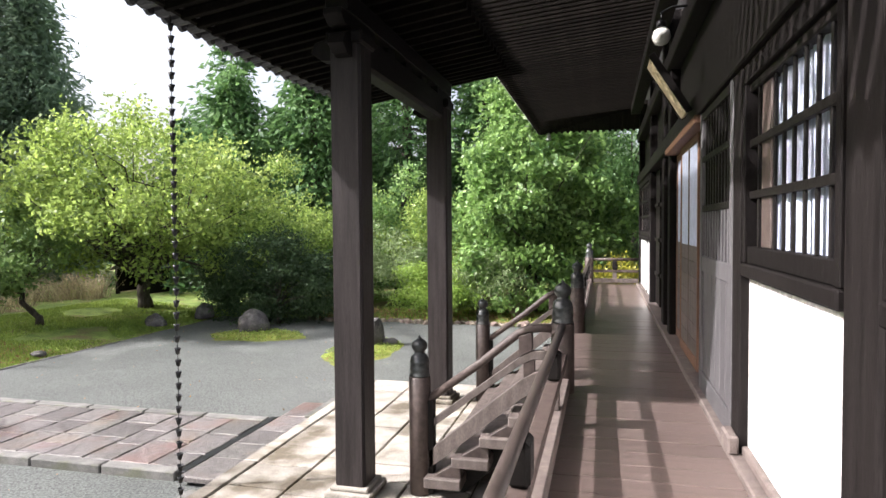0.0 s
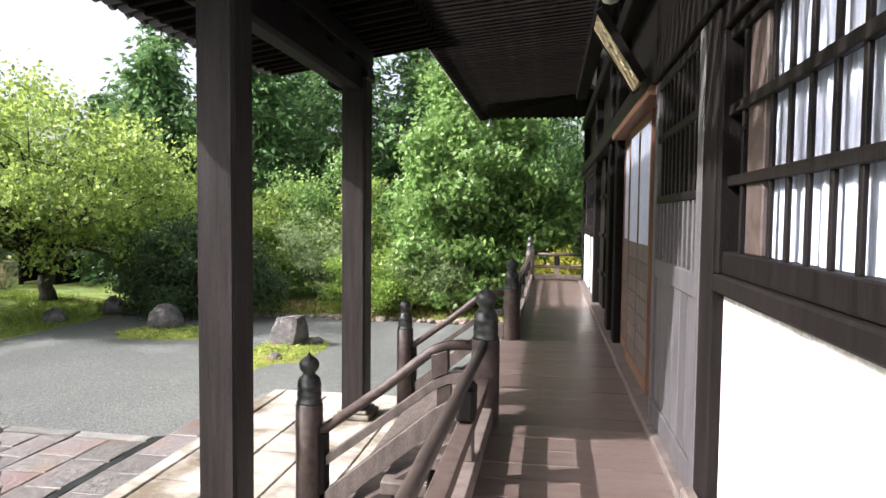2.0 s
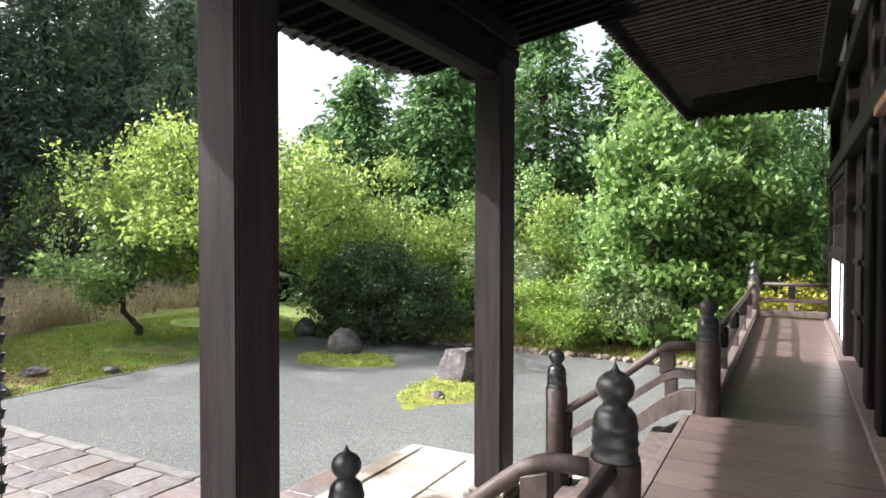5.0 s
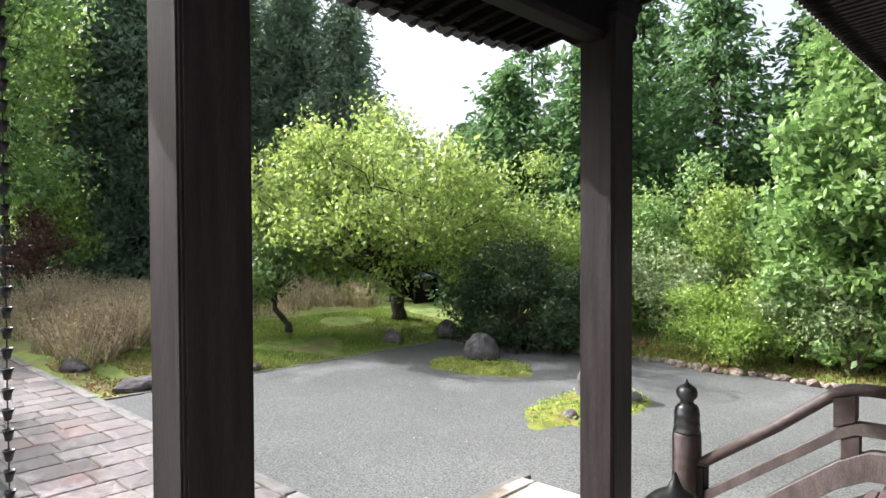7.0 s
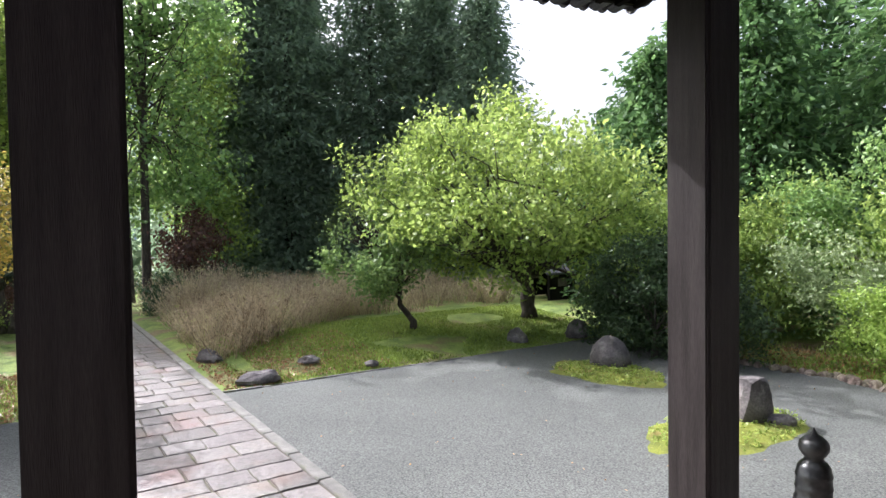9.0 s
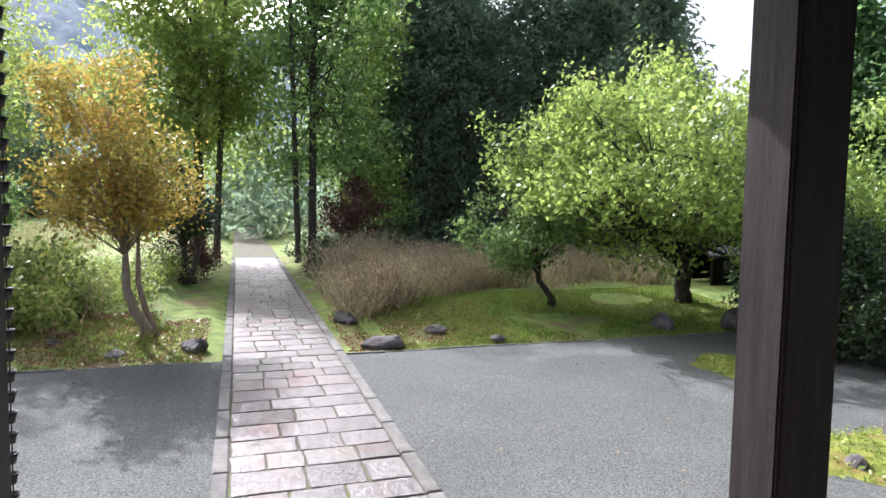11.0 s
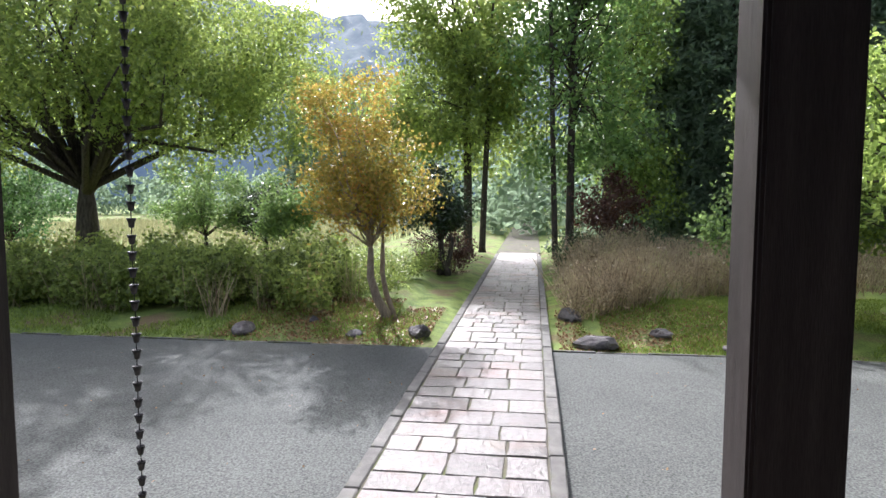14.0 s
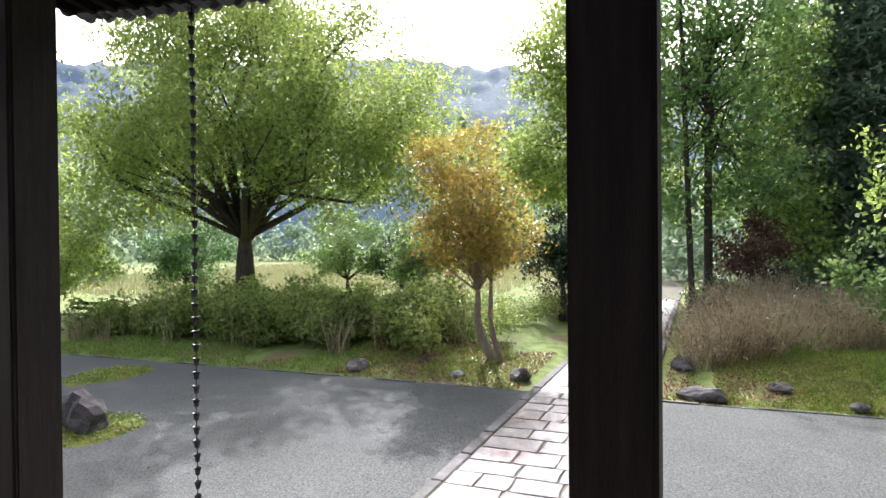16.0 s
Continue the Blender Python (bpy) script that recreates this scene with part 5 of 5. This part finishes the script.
# border stones of the court
pebble = rock_mesh(77, 0.13, 0.1, 0.09, 0.5)
border = thing("border_stones", (-4, 17.65, 0), "row of small reddish and grey stones edging the gravel", "stones", kind="structure")
M_PEB = mat("border_stone", (0.14, 0.11, 0.09), (0.3, 0.25, 0.2), 4.0, 0.85, 0.6, per_object=0.35, hue=0.03)
pebble.materials.append(M_PEB)
rr_ = random.Random(8)
for k in range(95):
    x = -9.0 + k * 0.1
    put("stone", pebble, M_PEB, border, loc=(x + rr_.uniform(-0.05, 0.05), 17.86 + 0.25 * noise.noise(Vector((x * 0.9, 3, 0))) + rr_.uniform(-0.1, 0.12), GZ + 0.02), rot=(rr_.uniform(-0.4, 0.4), rr_.uniform(-0.4, 0.4), rr_.uniform(0, 6)), scale=[rr_.uniform(0.6, 1.3)] * 3)

# small tiled well house under the plum tree
well = thing("well_house", (-16.2, 20.0, 0.3), "low dark hut with a small tiled roof", "hut")
for x in (-16.9, -15.5):
    for y in (19.4, 20.6):
        box_part("post", well, M_DARK, x - 0.06, x + 0.06, y - 0.06, y + 0.06, 0.25, 1.35)
box_part("back_board", well, M_DARK, -16.94, -16.9, 19.4, 20.6, 0.4, 1.3)
box_part("notice", well, M_GREYWOOD, -15.43, -15.41, 19.75, 20.2, 0.85, 1.15)
box_part("front_board", well, M_DARK, -15.48, -15.44, 19.4, 20.6, 0.3, 1.3)
box_part("side_board", well, M_DARK, -16.9, -15.5, 20.6, 20.64, 0.4, 1.3)
for sgn in (-1, 1):
    vs, fs = [], []
    kk = 60
    for i in range(kk + 1):
        y = 19.15 + 1.7 * i / kk
        w = 0.03 * max(0, math.sin(2 * math.pi * i / 5))
        vs += [(-16.2 + sgn * 0.85, y, 1.36 + w), (-16.2, y, 1.78 + w), (-16.2, y, 1.72), (-16.2 + sgn * 0.85, y, 1.3)]
    for i in range(kk):
        for q in range(4):
            a, b = i * 4 + q, i * 4 + (q + 1) % 4
            fs.append((a, b, b + 4, a + 4))
    part("roof_slope", raw("roof_slope", vs, fs), M_TILE, well, "grey wavy tiled slope")

well.location = (-17.6, 21.3, 0.25)
well.scale = (0.95, 0.95, 0.95)

# garden bench by the beds
bench = thing("garden_bench", (-14.6, -9.3, 0.0), "dark timber garden bench on iron legs", "bench")
for k in range(3):
    box_part("seat_slat", bench, M_DARK, -14.85 + k * 0.16, -14.72 + k * 0.16, -10.1, -8.6, 0.6, 0.64)
for k in range(2):
    box_part("back_slat", bench, M_DARK, -14.94, -14.9, -10.1, -8.6, 0.73 + k * 0.16, 0.84 + k * 0.16)
for y in (-10.0, -8.7):
    part("leg", tube("leg", [(-14.45, y, 0.12), (-14.48, y, 0.6), (-14.86, y, 0.6), (-14.94, y, 1.02)], 0.022, 8), M_IRON, bench)
    part("leg", tube("leg", [(-14.9, y, 0.12), (-14.82, y, 0.59)], 0.022, 8), M_IRON, bench)

# ---- far woods and hills ----
rs = np.random.RandomState(300)
pts = []
for k in range(150):
    a = math.radians(rs.uniform(-25, 175))
    d = rs.uniform(48, 75)
    if 100 < math.degrees(a) < 140:
        d += 45
    h = rs.uniform(4, 9) if math.degrees(a) > 95 else rs.uniform(6, 11)
    cx_, cy_ = -math.sin(a) * d, 8 + math.cos(a) * d
    for j in range(46):
        q = rs.uniform(0, 1)
        r = 3.2 * math.sqrt(max(0.05, 1 - (2 * q - 0.7) ** 2)) * rs.uniform(0.5, 1)
        b = rs.uniform(0, 6.28)
        pts.append((cx_ + math.cos(b) * r, cy_ + math.sin(b) * r, 0.3 + h * q))
v, f = leaf_cards(pts, 12, 0.7, 0.85, 0.5, rs, 0.3)
tagged(put("far_woods", raw("far_woods", v, f), L_CEDAR), "distant belt of mixed green woodland", "woods", kind="stuff")

M_HILL = mat("hazed_hill_forest", (0.022, 0.042, 0.034), (0.058, 0.088, 0.055), 0.05, 0.95, 0.0, fine=0.35, detail=10)
# distance haze painted in: a weak blue glow over the forest colour
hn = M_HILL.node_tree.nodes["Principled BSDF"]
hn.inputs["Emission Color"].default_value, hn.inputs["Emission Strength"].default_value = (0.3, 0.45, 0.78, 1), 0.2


def ridge(name, a0, a1, dist, top, depth, seed, label):
    vs, fs = [], []
    na, nd = 220, 26
    for i in range(na + 1):
        a = math.radians(a0 + (a1 - a0) * i / na)
        crest = top(math.degrees(a))
        for j in range(nd + 1):
            q = j / nd
            d = dist - depth * (1 - q)
            x, y = -math.sin(a) * d, 8 + math.cos(a) * d
            z = crest * q ** 0.8 + (7 * noise.noise(Vector((x * 0.02, y * 0.02, seed))) + 4.5 * noise.noise(Vector((x * 0.12, y * 0.12, seed))) + 2.5 * noise.noise(Vector((x * 0.33, y * 0.33, seed)))) * min(1, q * 3)
            vs.append((x, y, z - 3))
    for i in range(na):
        for j in range(nd):
            a = i * (nd + 1) + j
            fs.append((a, a + 1, a + nd + 2, a + nd + 1))
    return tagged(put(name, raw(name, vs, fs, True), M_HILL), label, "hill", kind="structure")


ridge("backdrop_hill", 60, 170, 400, lambda a: 105 + 12 * math.sin(math.radians((a - 95) * 4)) - (0 if a > 85 else (85 - a) * 2.2), 190, 4, "wooded hill behind the garden, haze painted as a blue glow")

# ---- floors and paving, piece by piece ----
deck = thing("veranda_floor", (0.05, 6.5, DECK), "polished brown timber veranda floor of crosswise boards", "floor", kind="structure")
rr_ = random.Random(21)
bw = 0.24
box_part("subfloor", deck, M_DARK, -0.56, 0.29, -2.55, 15.75, DECK - 0.085, DECK - 0.055)
board = boxes("floor_board", (-0.62, 0.60, -bw / 2 + 0.0015, bw / 2 - 0.0015, -0.05, 0.0), bevel=0.004)
k = 0
while -2.6 + k * bw < 16.25:
    put("floor_board", board, M_DECK, deck, loc=(0, -2.6 + (k + 0.5) * bw, DECK + rr_.uniform(-0.0015, 0.0015)))
    k += 1
box_part("edge_beam", deck, M_GREYWOOD, -0.60, -0.48, -2.6, 16.25, DECK - 0.22, DECK - 0.055)
box_part("inner_beam", deck, M_DARK, 0.38, 0.56, -2.6, 15.8, DECK - 0.22, DECK - 0.055)
for y in (-2.4, -0.4, 1.6, 3.6, 5.53, 8.73, 10.6, 12.5, 14.4, 16.0):
    box_part("floor_post", deck, M_DARK, -0.595, -0.485, y - 0.06, y + 0.06, 0.02, DECK - 0.221)
# carpentry under the steps' head
box_part("sun_bleached_edge", deck, M_GREYWOOD, -0.68, -0.625, YS + 0.1, YN - 0.1, DECK - 0.05, DECK)

plat = thing("stone_platform", (-2.3, 7.1, 0), "raised platform of pale granite slabs under the portico", "platform", kind="structure")
PX0, PX1, PY0, PY1 = -3.86, -0.5, 4.70, 9.56
M_BED = mat("joint_soil", (0.05, 0.045, 0.035), (0.09, 0.08, 0.055), 3.0, 0.9, 0.5)
box_part("core", plat, M_BED, PX0 + 0.02, PX1, PY0 + 0.02, PY1 - 0.02, -0.05, PLAT - 0.03)
rr_ = random.Random(33)
seg = 0.81
k = 0
y = PY0
while y < PY1 - 0.01:
    y2 = min(PY1, y + 1.2)
    box_part("border_slab", plat, M_STONE, PX0, PX0 + 0.17, y + 0.004, y2 - 0.004, PLAT - 0.14, PLAT + 0.004, bevel=0.012)
    y = y2
for a, b in ((PY0, PY0 + 0.17), (PY1 - 0.17, PY1)):
    x = PX0 + 0.174
    while x < PX1 - 0.01:
        x2 = min(PX1, x + 1.05)
        box_part("border_slab", plat, M_STONE, x + 0.004, x2 - 0.004, a, b, PLAT - 0.14, PLAT + 0.004, bevel=0.012)
        x = x2
x = PX0 + 0.178
col = 0
while x < PX1 - 0.05:
    wdt = rr_.choice((0.5, 0.57, 0.64))
    x2 = min(PX1, x + wdt)
    y = PY0 + 0.175 - (0.22 if col % 2 else 0)
    while y < PY1 - 0.18:
        y2 = y + rr_.uniform(0.38, 0.6)
        a, b = max(y, PY0 + 0.175), min(y2, PY1 - 0.175)
        if b - a > 0.1:
            box_part("slab", plat, M_STONE, x + 0.011, x2 - 0.011, a + 0.011, b - 0.011, PLAT - 0.05, PLAT + rr_.uniform(-0.006, 0.004), bevel=0.008)
        y = y2
    x = x2
    col += 1

path = thing("stone_path", (-10, 6.93, 0), "long approach path of worn reddish and grey flagstones", "path", kind="structure")
PL, PR = 6.02, 8.14
kerb = boxes("kerb", (-0.49, 0.49, -0.08, 0.08, -0.16, 0.0), bevel=0.014)
for i in range(26):
    x = -5.3 - i * 1.0
    for y in (PL + 0.08, PR - 0.08):
        put("kerb", kerb, M_KERB, path, loc=(x, y, PATHZ + 0.012 + rr_.uniform(-0.008, 0.006)), rot=(rr_.uniform(-0.02, 0.02), 0, rr_.uniform(-0.006, 0.006)))
x = -4.82
row = 0


def flag(x0, x1, y0, y1, z, r):
    """A worn slab: pillowed top, uneven outline."""
    bm = bmesh.new()
    j = lambda: r.uniform(-0.012, 0.012)
    lo = [(x0, y0), (x1, y0), (x1, y1), (x0, y1)]
    out_ = []
    for i in range(4):
        (ax, ay), (bx, by) = lo[i], lo[(i + 1) % 4]
        out_.append((ax + j(), ay + j()))
        out_.append(((ax + bx) / 2 + j(), (ay + by) / 2 + j()))
    cx0, cy0 = (x0 + x1) / 2, (y0 + y1) / 2
    rings = []
    for q, dz in ((1.0, -0.06), (1.0, -0.011), (0.972, 0.0), (0.6, 0.004)):
        rings.append([bm.verts.new((cx0 + (a - cx0) * q, cy0 + (b - cy0) * q, z + dz + (r.uniform(-0.003, 0.003) if dz > -0.01 else 0))) for a, b in out_])
    for a, b in zip(rings, rings[1:]):
        for i in range(8):
            bm.faces.new((a[i], a[(i + 1) % 8], b[(i + 1) % 8], b[i]))
    bm.faces.new(rings[-1])
    bmesh.ops.recalc_face_normals(bm, faces=bm.faces)
    return to_mesh(bm, "flagstone")


count = 0
while x > -31 and count < 292:
    d = rr_.uniform(0.40, 0.56)
    a, b = PL + 0.165, PR - 0.165
    cuts = [a]
    nrow = 3 if rr_.random() < 0.35 else 4
    for i in range(1, nrow):
        cuts.append(a + (b - a) * i / nrow + rr_.uniform(-0.09, 0.09) + (0.1 if row % 2 else -0.1) * (1 if nrow == 3 else 0.6))
    cuts.append(b)
    for i in range(nrow):
        put("flagstone", flag(x - d + 0.016, x - 0.006, cuts[i] + 0.011, cuts[i + 1] - 0.011, PATHZ + rr_.uniform(-0.003, 0.003), rr_), M_SLAB, path)
        count += 1
    x -= d
    row += 1
M_JOINT = mat("joint_earth", (0.075, 0.07, 0.055), (0.13, 0.12, 0.085), 3.0, 0.9, 0.5, c3=(0.1, 0.13, 0.03), c3_at=0.58)
box_part("bedding", path, M_JOINT, -31.5, -4.0, PL + 0.1, PR - 0.1, -0.05, PATHZ - 0.016, bevel=0)
# far stretch wears dark joint earth to paint in the shade lying there
box_part("far_path", path, M_JOINT, -75.0, -31.5, PL, PR, -0.05, PATHZ - 0.01, bevel=0)
# drip channel and wet stones between path and platform
box_part("channel_grate", path, M_IRON, -4.80, -4.70, PL + 0.05, PR + 0.05, 0.02, PATHZ + 0.004, bevel=0.004)
y = PL - 0.1
while y < PR + 0.2:
    y2 = y + rr_.uniform(0.5, 0.8)
    put("gutter_slab", flag(-4.69, -3.87, y + 0.005, y2 - 0.005, PATHZ + 0.01, rr_), M_SLAB, path)
    y = y2
gutter = thing("drip_gutter", (-4.0, 8.8, 0), "narrow stone-edged drip gutter beside the platform", "gutter", kind="structure")
for y0, y1 in ((8.25, 10.2), (3.4, 5.6)):
    box_part("gutter_edge", gutter, M_KERB, -4.32, -4.20, y0, y1, -0.02, 0.09, bevel=0.012)
    box_part("gutter_bed", gutter, M_JOINT, -4.2, -3.87, y0, y1, -0.02, 0.012, bevel=0)
